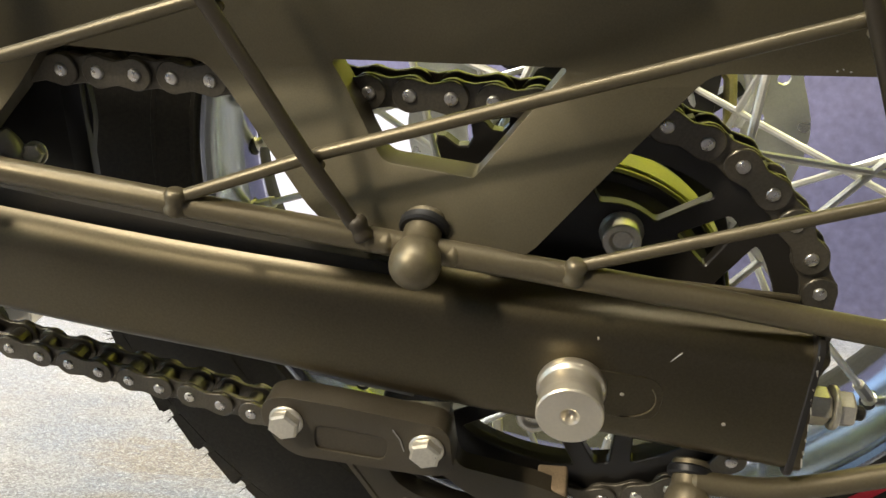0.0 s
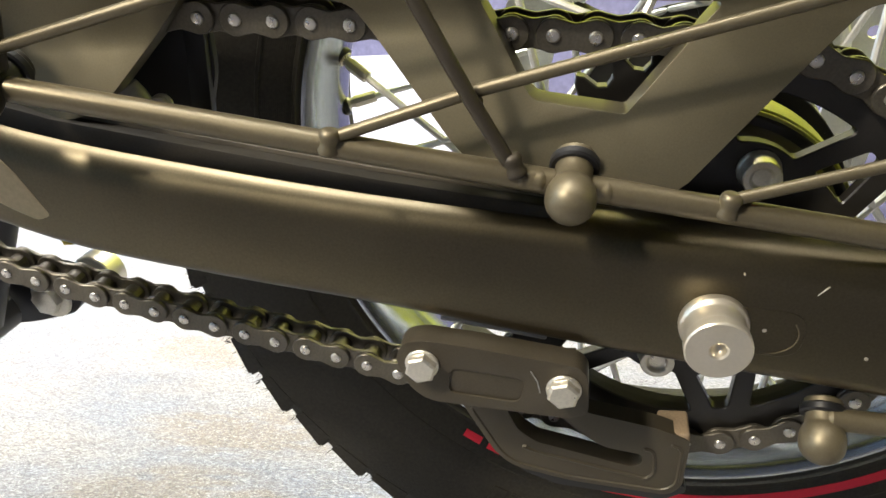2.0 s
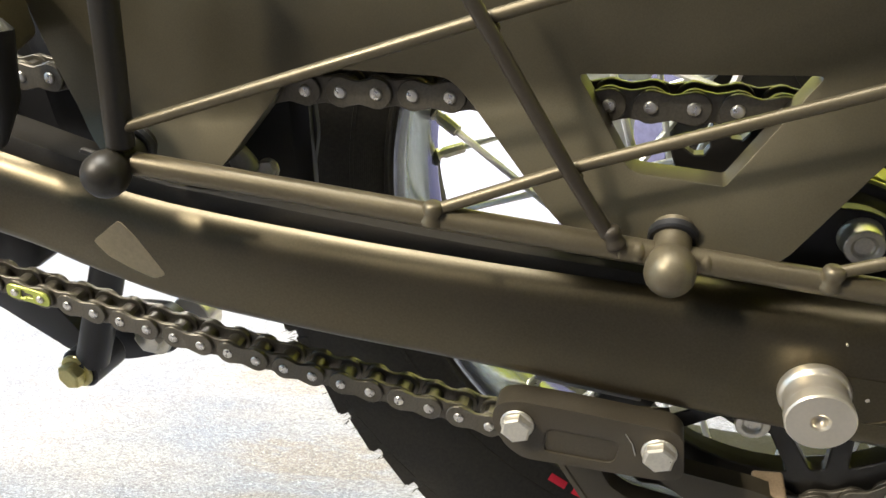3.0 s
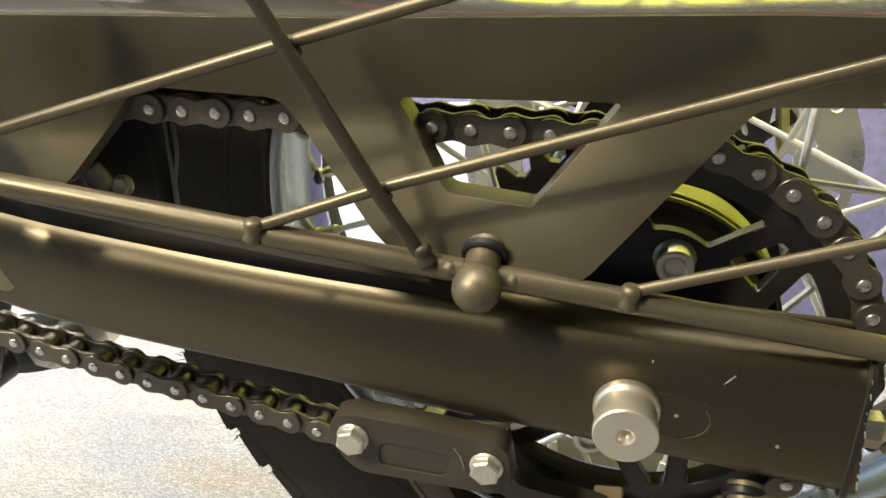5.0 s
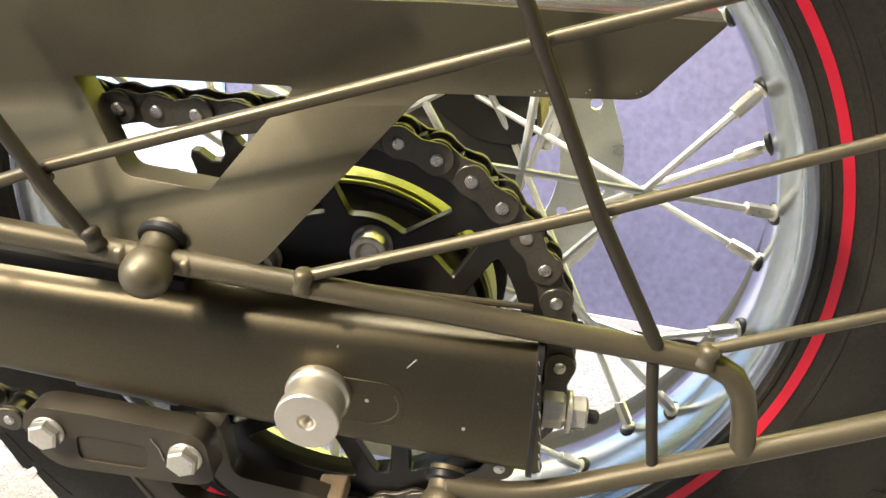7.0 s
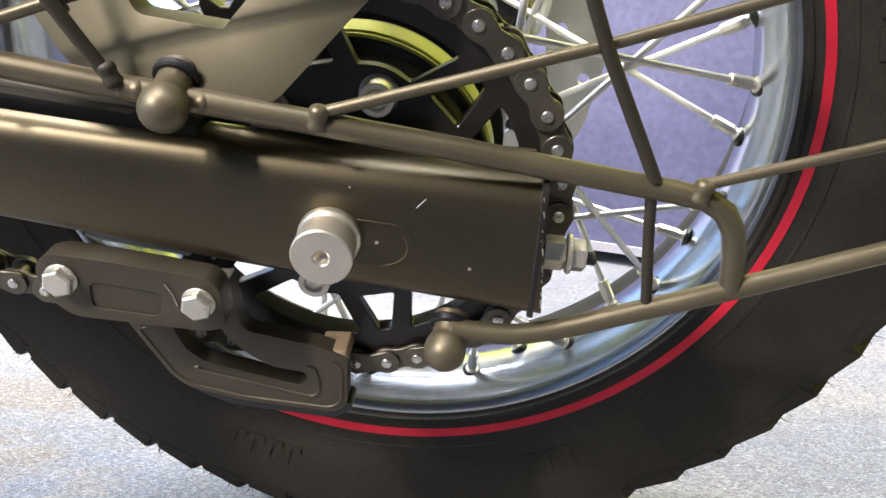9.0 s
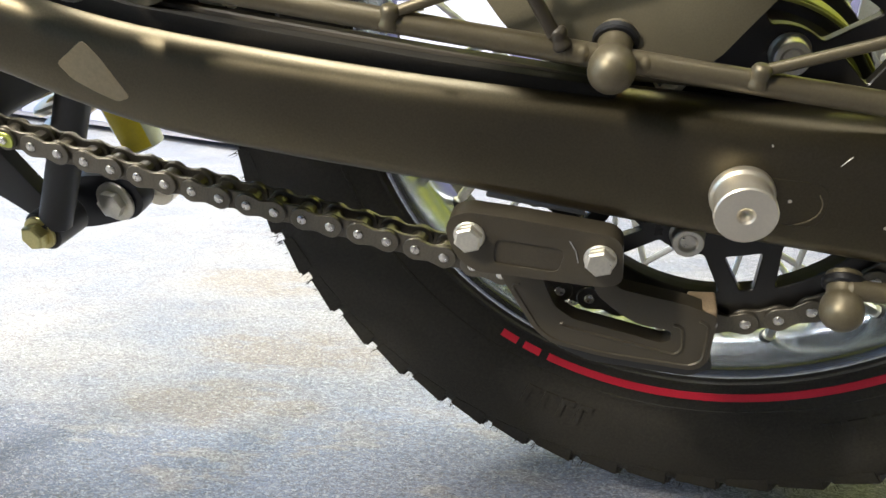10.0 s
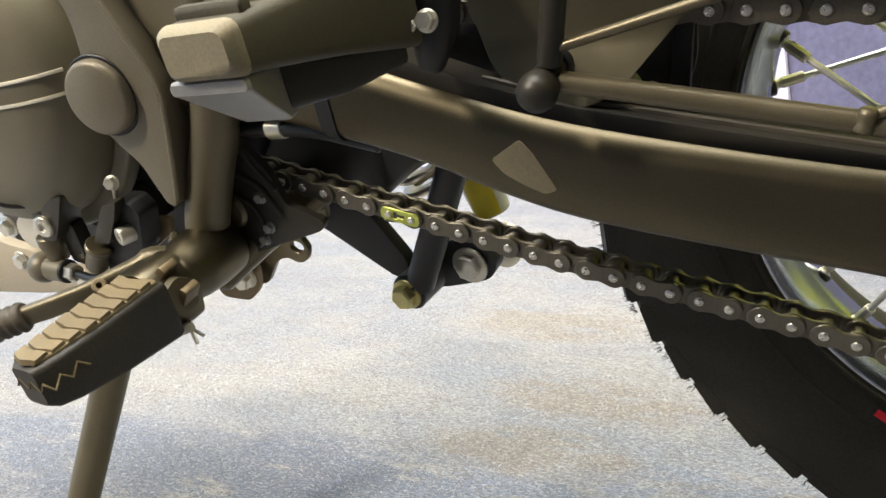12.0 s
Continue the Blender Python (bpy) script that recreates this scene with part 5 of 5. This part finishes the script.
    part("clamp_bolt", lathe((-0.5910, -0.0340, 0.3380), (-0.35, -1, 0.05), rounded([(0, 0), (0, 0.0068), (0.0100, 0.0068), (0.0112, 0.0060), (0.0112, 0.0030), (0.0090, 0.0026), (0.0090, 0)], 0.0004), 22), ZINC, block, "bright socket bolt")
    part("block_stud", join(tube([(-0.5950, -0.0340, 0.3600), (-0.5905, -0.0340, 0.3740)], 0.0018, 8), hex_bolt((-0.5880, -0.0360, 0.3765), (0.3, -1, 0.2), 0.0080, 0.005, 0.0055, 15)), ZINC, block, "bright standing screw")
    part("lever_bush", lathe((-0.7080, -0.0280, 0.3330), (0.1, -1, 0), rounded([(0, 0), (0, 0.0155), (0.004, 0.0155), (0.004, 0)], 0.0006), 24), ALU, lever, "pale bush washer")
    part("lever_bush", hex_bolt((-0.7420, -0.0260, 0.3350), (0, -1, 0), 0.0120, 0.007, 0.0090, 10), ZINC, lever)
    part("stay_plate", plate([fillet([(-0.6090, 0.3390), (-0.5760, 0.3375), (-0.5800, 0.3250), (-0.6076, 0.3098), (-0.6191, 0.3143)], 0.003, 3)], -0.0140, -0.0090, 0.001, 1), BROWN_PLATE, lever, "brown plated stay")
    return lever


BLACK_CAST = mat("black_cast_metal", (0.045, 0.040, 0.030), 0.42, 0.3, 0.25, 30, 900, 0.15, 0.0003)
TAN_RIBBED = mat("dusty_ribbed_rubber", (0.075, 0.060, 0.040), 0.6, 0.0, 0.3, 40, 700, 0.3, 0.0004)
build_shift()


def frame_matrix(origin, along, up):
    """A pose whose x runs along a peg, z up."""
    x = Vector(along).normalized()
    y = Vector(up).cross(x).normalized()
    z = x.cross(y)
    m = Matrix((x, y, z)).transposed().to_4x4()
    m.translation = origin
    return m


def build_footpeg():
    A, B = Vector((-0.5165, -0.098, 0.3255)), Vector((-0.5225, -0.178, 0.3240))
    m = frame_matrix(A, B - A, (0.02, -0.05, 1))
    L = (B - A).length
    sec = [(-0.003, -0.0190, 0.0165, -0.0215, 0.0150), (0.0, -0.0200, 0.0175, -0.0225, 0.0160), (L * 0.5, -0.0190, 0.0170, -0.0185, 0.0160), (L * 0.85, -0.0160, 0.0155, -0.0140, 0.0160), (L, -0.0125, 0.0140, -0.0110, 0.0160), (L + 0.0045, -0.0085, 0.0100, -0.0080, 0.0150)]
    peg = part("footpeg", moved(loft([rounded_box_ring(lambda u, v, x=x: (x, u, v), y0, y1, z0, z1, 0.0035) for x, y0, y1, z0, z1 in sec]), m), PEG_RUBBER, bike, "rubber-topped rider footpeg")
    top = part("peg_pad", moved(loft([rounded_box_ring(lambda u, v, x=x: (x, u, v), -w, w, 0.0140, 0.0180, 0.0012) for x, w in ((0.0, 0.0145), (L * 0.55, 0.0145), (L * 0.9, 0.0115), (L + 0.001, 0.0085))]), m), TAN_RUBBER, peg, "tan dusty rubber pad")
    for k in range(8):
        x = 0.003 + k * 0.0098
        t = 0.0142 - 0.0040 * max(0, k - 4) / 3
        rings = []
        for q in range(9):
            f = -1 + q / 4
            dx, drop = 0.0034 * (1 - abs(f - 0.15)), 0.0012 * abs(f) ** 3
            rings.append([(x + dx, t * f, 0.0170), (x + dx + 0.0088, t * f, 0.0170), (x + dx + 0.0080, t * f, 0.0205 - drop), (x + dx + 0.0006, t * f, 0.0212 - drop)])
        part("chevron_rib", moved(loft(rings), m), TAN_RUBBER, peg, "", 25)
    zig = [(L - 0.022 + 0.0055 * k, 0.0163, 0.0075 if k % 2 else 0.0015) for k in range(5)] + [(L + 0.0042, 0.0150 - 0.0052 * k, 0.0020 if k % 2 else 0.0080) for k in range(6)]
    part("zigzag_edge", moved(tube(zig, 0.0008, 6), m), TAN_RUBBER, peg, "tan worn zigzag edge")
    for side_y in (-0.013, 0.013):
        part("clevis_ear", moved(plate([fillet([(-0.020, -0.012), (-0.002, -0.010), (0.000, 0.008), (-0.012, 0.013), (-0.024, 0.004)], 0.004, 3)], side_y - 0.003, side_y + 0.003, 0.001, 2), m), FRAME_PAINT, peg)
    boss = part("peg_mount", lathe((-0.5240, -0.020, 0.3230), (0.05, -1, 0.05), rounded([(0, 0), (0, 0.0215), (0.020, 0.0225), (0.038, 0.0215), (0.048, 0.0185), (0.056, 0.0175), (0.062, 0.0)], 0.003), 28), ARM_PAINT, peg, "cast footpeg mount")
    part("mount_ear", plate([fillet([(-0.5440, 0.3020), (-0.5080, 0.2990), (-0.5020, 0.3280), (-0.5150, 0.3460), (-0.5400, 0.3440)], 0.008, 4)], -0.1000, -0.0700, 0.003, 2), ARM_PAINT, peg)
    part("weld_bead", lathe((-0.5310, -0.0320, 0.3375), (-0.35, 0, 1), rounded([(-0.004, 0.010), (-0.004, 0.0165), (0.000, 0.0185), (0.004, 0.0165), (0.004, 0.010)], 0.001), 24), FRAME_PAINT, peg, "thick weld bead")
    for p0, p1 in (((-0.5060, 0.3440), (-0.5230, 0.3285)), ((-0.4950, 0.3300), (-0.5060, 0.3150))):
        d = (Vector((p1[0], 0, p1[1])) - Vector((p0[0], 0, p0[1]))).normalized()
        n = Vector((-d.z, 0, d.x)) * 0.0028
        q = [(p0[0] + n.x, p0[1] + n.z), (p0[0] - n.x, p0[1] - n.z), (p1[0] - n.x, p1[1] - n.z), (p1[0] + n.x, p1[1] + n.z)]
        part("clevis_ear", plate([fillet(q, 0.0015, 3)], -0.0900, -0.0780, 0.0010, 2), BROWN_PLATE, peg, "brown plated clevis ear")
    coil = [Vector((-0.5150 - 0.006 * w / 25.2, -0.0870 + 0.0048 * math.sin(w), 0.3215 - 0.0085 * w / 25.2 + 0.0048 * math.cos(w))) for w in np.linspace(0, 2 * math.pi * 4, 64)]
    part("return_spring", tube(coil, 0.0011, 8), BROWN_PLATE, peg, "coiled return spring")
    for x, z in ((-0.5530, 0.3365), (-0.5595, 0.3290)):
        part("pin_ring", lathe((x, -0.1000, z), (0.55, -0.6, 0.55), rounded([(0, 0.002), (0, 0.0048), (0.0035, 0.0048), (0.0035, 0.002)], 0.0010), 16), TAN_RUBBER, peg, "tan pin ring")
    part("weld_bead", tube(spline([(-0.5420, -0.0420, 0.3405), (-0.5340, -0.0520, 0.3385), (-0.5240, -0.0520, 0.3350), (-0.5160, -0.0420, 0.3340)], 5), [0.0030 + 0.0005 * (i % 2) for i in range(16)], 8), FRAME_PAINT, peg, "rippled weld bead")
    part("split_pin", join(tube([(-0.5030, -0.0900, 0.3010), (-0.4980, -0.0930, 0.2940)], 0.0012, 8), tube([(-0.5045, -0.0880, 0.3010), (-0.4960, -0.0880, 0.2965)], 0.0012, 8), lathe((-0.5060, -0.0900, 0.3060), (0.3, -0.1, -1), rounded([(0, 0), (0, 0.005), (0.006, 0.005), (0.006, 0)], 0.0005), 14)), ZINC, peg, "bright pivot pin and split pin")
    return peg


PEG_RUBBER = mat("dusty_dark_rubber", (0.034, 0.029, 0.020), 0.6, 0.0, 0.45, 40, 700, 0.4, 0.0005)
TAN_RUBBER = mat("dusty_tan_rubber", (0.185, 0.138, 0.070), 0.7, 0.0, 0.2, 60, 900, 0.4, 0.0005)
# One pillion peg rubber in two tones: lit end paler, shaded body darker.
PEG_LIT = mat("lit_peg_rubber", (0.30, 0.255, 0.165), 0.62, 0.0, 0.25, 50, 900, 0.3, 0.0004)
PEG_SHADE = mat("shaded_peg_rubber", (0.072, 0.061, 0.038), 0.62, 0.0, 0.2, 50, 900, 0.3, 0.0004)
build_footpeg()


def build_side_stand():
    foot = Vector((-0.7190, -0.1270, 0.0720))
    s = part("side_stand", tube([(-0.6500, -0.0080, 0.2800), (-0.6720, -0.0450, 0.2140), tuple(foot)], [0.0145, 0.0138, 0.0125], 16), FRAME_PAINT, bike, "bronze-black side stand leg standing on the carpet")
    part("stand_pivot", plate([fillet([(-0.6700, 0.2600), (-0.6350, 0.2560), (-0.5850, 0.2750), (-0.5750, 0.3050), (-0.6500, 0.2980)], 0.008, 3)], -0.0200, -0.0050, 0.002, 2), FRAME_PAINT, s)
    part("stand_foot", lathe(foot + Vector((0, 0, 0.004)), (0, -0.2506, -0.9681), rounded([(0, 0), (0, 0.020), (0.006, 0.024), (0.0070, 0.0)], 0.001), 20), FRAME_PAINT, s)
    return s


build_side_stand()


def build_pillion_peg():
    """Outer end towards the rider's side; the sections run from y -0.162 inward to -0.070."""
    rows = [(-0.1625, -0.3450, 0.0155, 0.4775, 0.4930, 0.0040), (-0.1605, -0.3450, 0.0180, 0.4752, 0.4950, 0.0048), (-0.1500, -0.3430, 0.0190, 0.4740, 0.4960, 0.0050), (-0.1100, -0.3350, 0.0195, 0.4660, 0.4975, 0.0050), (-0.0700, -0.3270, 0.0200, 0.4560, 0.4985, 0.0050)]
    p = part("pillion_footpeg", loft([rounded_box_ring(lambda u, v, y=y: (x + u, y, v), -w, w, z0, z1, r) for y, x, w, z0, z1, r in rows]), PEG_SHADE, bike, "rubber pillion footpeg with its shade painted in")
    # The light on the peg's end is put into a paler cap.
    part("end_cap", loft([rounded_box_ring(lambda u, v, y=y: (x + u, y, v), -w, w, z0, z1, r) for y, x, w, z0, z1, r in ((-0.1642, -0.3452, 0.0150, 0.4778, 0.4926, 0.0040), (-0.1620, -0.3450, 0.0176, 0.4756, 0.4946, 0.0046), (-0.1585, -0.3446, 0.0188, 0.4744, 0.4957, 0.0050))]), PEG_LIT, p, "end cap painted paler where it is lit")
    tongue = [(-0.1610, -0.3660, -0.3290, 0.4698, 0.4742), (-0.1590, -0.3670, -0.3285, 0.4690, 0.4750), (-0.1200, -0.3750, -0.3480, 0.4440, 0.4690), (-0.1130, -0.3740, -0.3500, 0.4440, 0.4680)]
    part("peg_base", loft([rounded_box_ring(lambda u, v, y=y: (u, y, v), x0, x1, z0, z1, 0.0018) for y, x0, x1, z0, z1 in tongue]), DULL_ALU, p, "pale cast metal underside")
    for k in range(6):
        y = -0.153 + 0.0135 * k
        x = -0.3450 + 0.2 * (y + 0.1605)
        part("grip_rib", loft([rounded_box_ring(lambda u, v, yy=yy: (x + u, yy, v), -w, w, 0.4940, z1, 0.0012) for yy, w, z1 in ((y, 0.0150, 0.4985), (y + 0.001, 0.0158, 0.5000), (y + 0.0055, 0.0158, 0.5000), (y + 0.0065, 0.0150, 0.4985))]), PEG_SHADE, p)
    part("peg_arm", loft([rounded_box_ring(lambda u, v, y=y: (u, y, v), x0, x1, z0, z1, 0.004) for y, x0, x1, z0, z1 in ((-0.1180, -0.3680, -0.3480, 0.4470, 0.4700), (-0.0950, -0.3560, -0.3330, 0.4450, 0.4640), (-0.0680, -0.3480, -0.3180, 0.4480, 0.4620))]), FRONT_DARK_SHADE, p, "cast arm under the peg, painted dark for its shade")
    part("peg_bracket", loft([rounded_box_ring(lambda u, v, y=y: (u, y, v), x0, x1, z0, z1, 0.005) for y, x0, x1, z0, z1 in ((-0.0700, -0.3440, -0.3120, 0.4600, 0.5020), (-0.0450, -0.3440, -0.3110, 0.4660, 0.5040), (-0.0150, -0.3460, -0.3120, 0.4740, 0.5060))]), FRAME_PAINT, p, "bronze-black cast peg bracket")
    for x, z in ((-0.3195, 0.4674), (-0.3118, 0.4650), (-0.3032, 0.4666)):
        part("bracket_bolt", hex_bolt((x, -0.0705, z), (0.2, -1, 0.3), 0.0075, 0.006, 0.0052, 12), ZINC, p)
    part("peg_stop", tube([(-0.3060, -0.052, 0.4860), (-0.3090, -0.056, 0.4600), (-0.3130, -0.058, 0.4430)], [0.0135, 0.0120, 0.0060], 14), BLACK_PLASTIC, p, "black rubber stop")
    return p


build_pillion_peg()


# ---- rear suspension linkage under the arm
def build_linkage():
    link = part("suspension_link", plate([fillet([(-0.5700, 0.3050), (-0.5380, 0.2850), (-0.4700, 0.2330), (-0.4560, 0.2350), (-0.4560, 0.2500), (-0.4780, 0.2870), (-0.5100, 0.3300)], 0.005, 3)], 0.0860, 0.0980, 0.002, 2), BLACK_PLASTIC, bike, "black forged suspension linkage with plated bolts")
    part("link_strut", tube([(-0.3900, 0.080, 0.3380), (-0.4160, 0.076, 0.2850), (-0.4400, 0.072, 0.2370)], 0.0115, 16), BLACK_PLASTIC, link)
    part("link_eye", lathe((-0.4440, 0.0950, 0.2330), (-0.12, -1, 0), rounded([(0, 0), (0, 0.0150), (0.030, 0.0150), (0.030, 0)], 0.001), 24), BLACK_PLASTIC, link)
    part("link_bolt", join(lathe((-0.4480, 0.0650, 0.2330), (-0.12, -1, 0), rounded([(0, 0), (0, 0.0125), (0.003, 0.0125), (0.003, 0)], 0.0005), 24), hex_bolt((-0.4483, 0.0620, 0.2330), (-0.12, -1, 0), 0.0165, 0.008, 0.0, 25)), YELLOW_ZINC, link, "yellow-plated hexagon bolt")
    part("rocker", plate([fillet([(-0.4650, 0.2130), (-0.4350, 0.2150), (-0.3960, 0.2240), (-0.3870, 0.2380), (-0.3950, 0.2560), (-0.4200, 0.2580), (-0.4450, 0.2560)], 0.010, 4)], 0.1040, 0.1200, 0.002, 2), BLACK_PLASTIC, link)
    part("link_bolt", join(lathe((-0.4105, 0.1040, 0.2375), (-0.1, -1, 0), rounded([(0, 0), (0, 0.0155), (0.003, 0.0155), (0.003, 0)], 0.0005), 24), hex_bolt((-0.4108, 0.1010, 0.2375), (-0.1, -1, 0), 0.018, 0.007, 0.0, 8)), ZINC, link, "bright hexagon bolt")
    part("link_bush", lathe((-0.3960, 0.1300, 0.2360), (0.1, 1, 0), rounded([(0, 0), (0, 0.017), (0.016, 0.017), (0.016, 0)], 0.001), 24), ALU, link, "bare aluminium bush")
    shock = part("shock_absorber", lathe((-0.4060, 0.150, 0.2600), (-0.22, 0, 1), rounded([(0, 0), (0, 0.0150), (0.020, 0.0165), (0.060, 0.0165), (0.062, 0.020), (0.10, 0.020), (0.10, 0)], 0.001), 28), CLEAR_PLASTIC, bike, "pale shock absorber body with a yellow label")
    part("shock_label", lathe((-0.4064, 0.150, 0.2620), (-0.22, 0, 1), [(0, 0.0172), (0.036, 0.0172)], 12, 200, 78), LABEL_YELLOW, shock, "bright yellow label")
    for k in range(4):
        part("spring_coil", lathe((-0.4560 - 0.004 * k, 0.150, 0.2860 + 0.012 * k), (-0.3, -0.1, 1), rounded([(0, 0.014), (0, 0.026), (0.006, 0.026), (0.006, 0.014)], 0.002), 24), ALU, shock, "bright spring coil")
    return link


LABEL_YELLOW = mat("yellow_label", (0.75, 0.60, 0.03), 0.45, 0.0, 0.1, 60, 500, 0.05)
build_linkage()

# ---- inner mudguard in front of the tyre
def build_inner_guard():
    bm = bmesh.new()
    rows = []
    for k in range(25):
        a = 96 + (176 - 96) * k / 24
        w = 0.076
        rows.append([bm.verts.new(wp(r, a, y)) for r, y in ((0.316, -w), (0.342, -w), (0.352, -w * 0.6), (0.355, 0), (0.352, w * 0.6), (0.342, w), (0.316, w), (0.316, w - 0.003), (0.339, w - 0.003), (0.349, w * 0.58), (0.352, 0), (0.349, -w * 0.58), (0.339, -w + 0.003), (0.316, -w + 0.003))])
    for p, q in zip(rows, rows[1:]):
        for i in range(14):
            bm.faces.new((p[i], p[(i + 1) % 14], q[(i + 1) % 14], q[i]))
    bm.faces.new(rows[0])
    bm.faces.new(list(reversed(rows[-1])))
    g = wheel_part("inner_mudguard", bm, BLACK_PLASTIC, "black plastic inner mudguard hugging the tyre", 30)
    part("mudguard_stay", plate([fillet([(-0.430, 0.075), (-0.330, 0.070), (-0.272, 0.095), (-0.262, 0.200), (-0.440, 0.240)], 0.008, 3)], -0.080, -0.076, 0.001, 1), BLACK_PLASTIC, g, "black side panel")
    return g


build_inner_guard()


def build_inner_panel():
    p = part("inner_panel", plate([fillet([(-0.3600, 0.3800), (-0.2250, 0.3800), (-0.2140, 0.4100), (-0.2080, 0.4900), (-0.3600, 0.4900)], 0.006, 3)], 0.0300, 0.0340, 0.001, 2), BLACK_PLASTIC, bike, "black inner splash panel")
    part("panel_rib", plate([fillet([(-0.2300, 0.3800), (-0.2200, 0.3800), (-0.2060, 0.4850), (-0.2160, 0.4850)], 0.002, 2)], 0.0260, 0.0310, 0.001, 2), BLACK_PLASTIC, p)
    part("hose_fitting", lathe((-0.2440, 0.004, 0.4130), (0.35, 0.1, -0.9), rounded([(0, 0), (0, 0.0050), (0.006, 0.0060), (0.012, 0.0060), (0.013, 0.0035), (0.020, 0.0032), (0.020, 0)], 0.0006), 16), DULL_ALU, p, "grey metal hose fitting")
    part("panel_clip", hex_bolt((-0.2330, 0.010, 0.4010), (0.2, -1, 0.3), 0.008, 0.005, 0.0055, 10), ZINC, p, "small bright clip")
    return p


build_inner_panel()

# ---- brake caliper on the far side
def build_caliper():
    c = part("brake_caliper", plate([fillet([(0.0000, 0.4200), (0.0700, 0.4100), (0.0800, 0.3800), (0.0750, 0.3450), (0.0450, 0.3500), (0.0200, 0.3700)], 0.010, 4)], 0.190, 0.215, 0.004, 2), BLACK_STEEL, bike, "black brake caliper")
    part("caliper_arm", tube([(0.0700, 0.205, 0.3900), (0.0860, 0.205, 0.3700), (0.0880, 0.205, 0.3400)], 0.0042, 10), YELLOW_ZINC, c, "yellow-plated caliper stay")
    part("brake_hose", tube(spline([(0.1000, 0.195, 0.4200), (0.0900, 0.192, 0.3950), (0.0960, 0.190, 0.3650), (0.0900, 0.190, 0.3450)], 6), 0.0032, 10), SPOKE_STEEL, c, "braided brake hose")
    return c


build_caliper()

# ---- unseen bodywork over the wheel, added to block light and tint reflections
def build_tail():
    bm = bmesh.new()
    rings = []
    for x, w, z0, z1 in ((-0.62, 0.085, 0.70, 0.86), (-0.40, 0.100, 0.69, 0.86), (-0.15, 0.110, 0.71, 0.88), (0.12, 0.110, 0.75, 0.90), (0.35, 0.090, 0.80, 0.92), (0.46, 0.050, 0.84, 0.91)):
        y = 0.140
        rings.append([bm.verts.new((x, y + a * w, z0 + (z1 - z0) * b)) for a, b in ((-0.8, 0), (-1, 0.2), (-1, 0.8), (-0.7, 1), (0.7, 1), (1, 0.8), (1, 0.2), (0.8, 0))])
    for p, q in zip(rings, rings[1:]):
        for i in range(8):
            bm.faces.new((p[i], p[(i + 1) % 8], q[(i + 1) % 8], q[i]))
    bm.faces.new(rings[0])
    bm.faces.new(list(reversed(rings[-1])))
    part("unseen_tail_body", bm, TAIL_PAINT, bike, "unseen tail bodywork added to block light, yellow-green for reflections", 40)


build_tail()
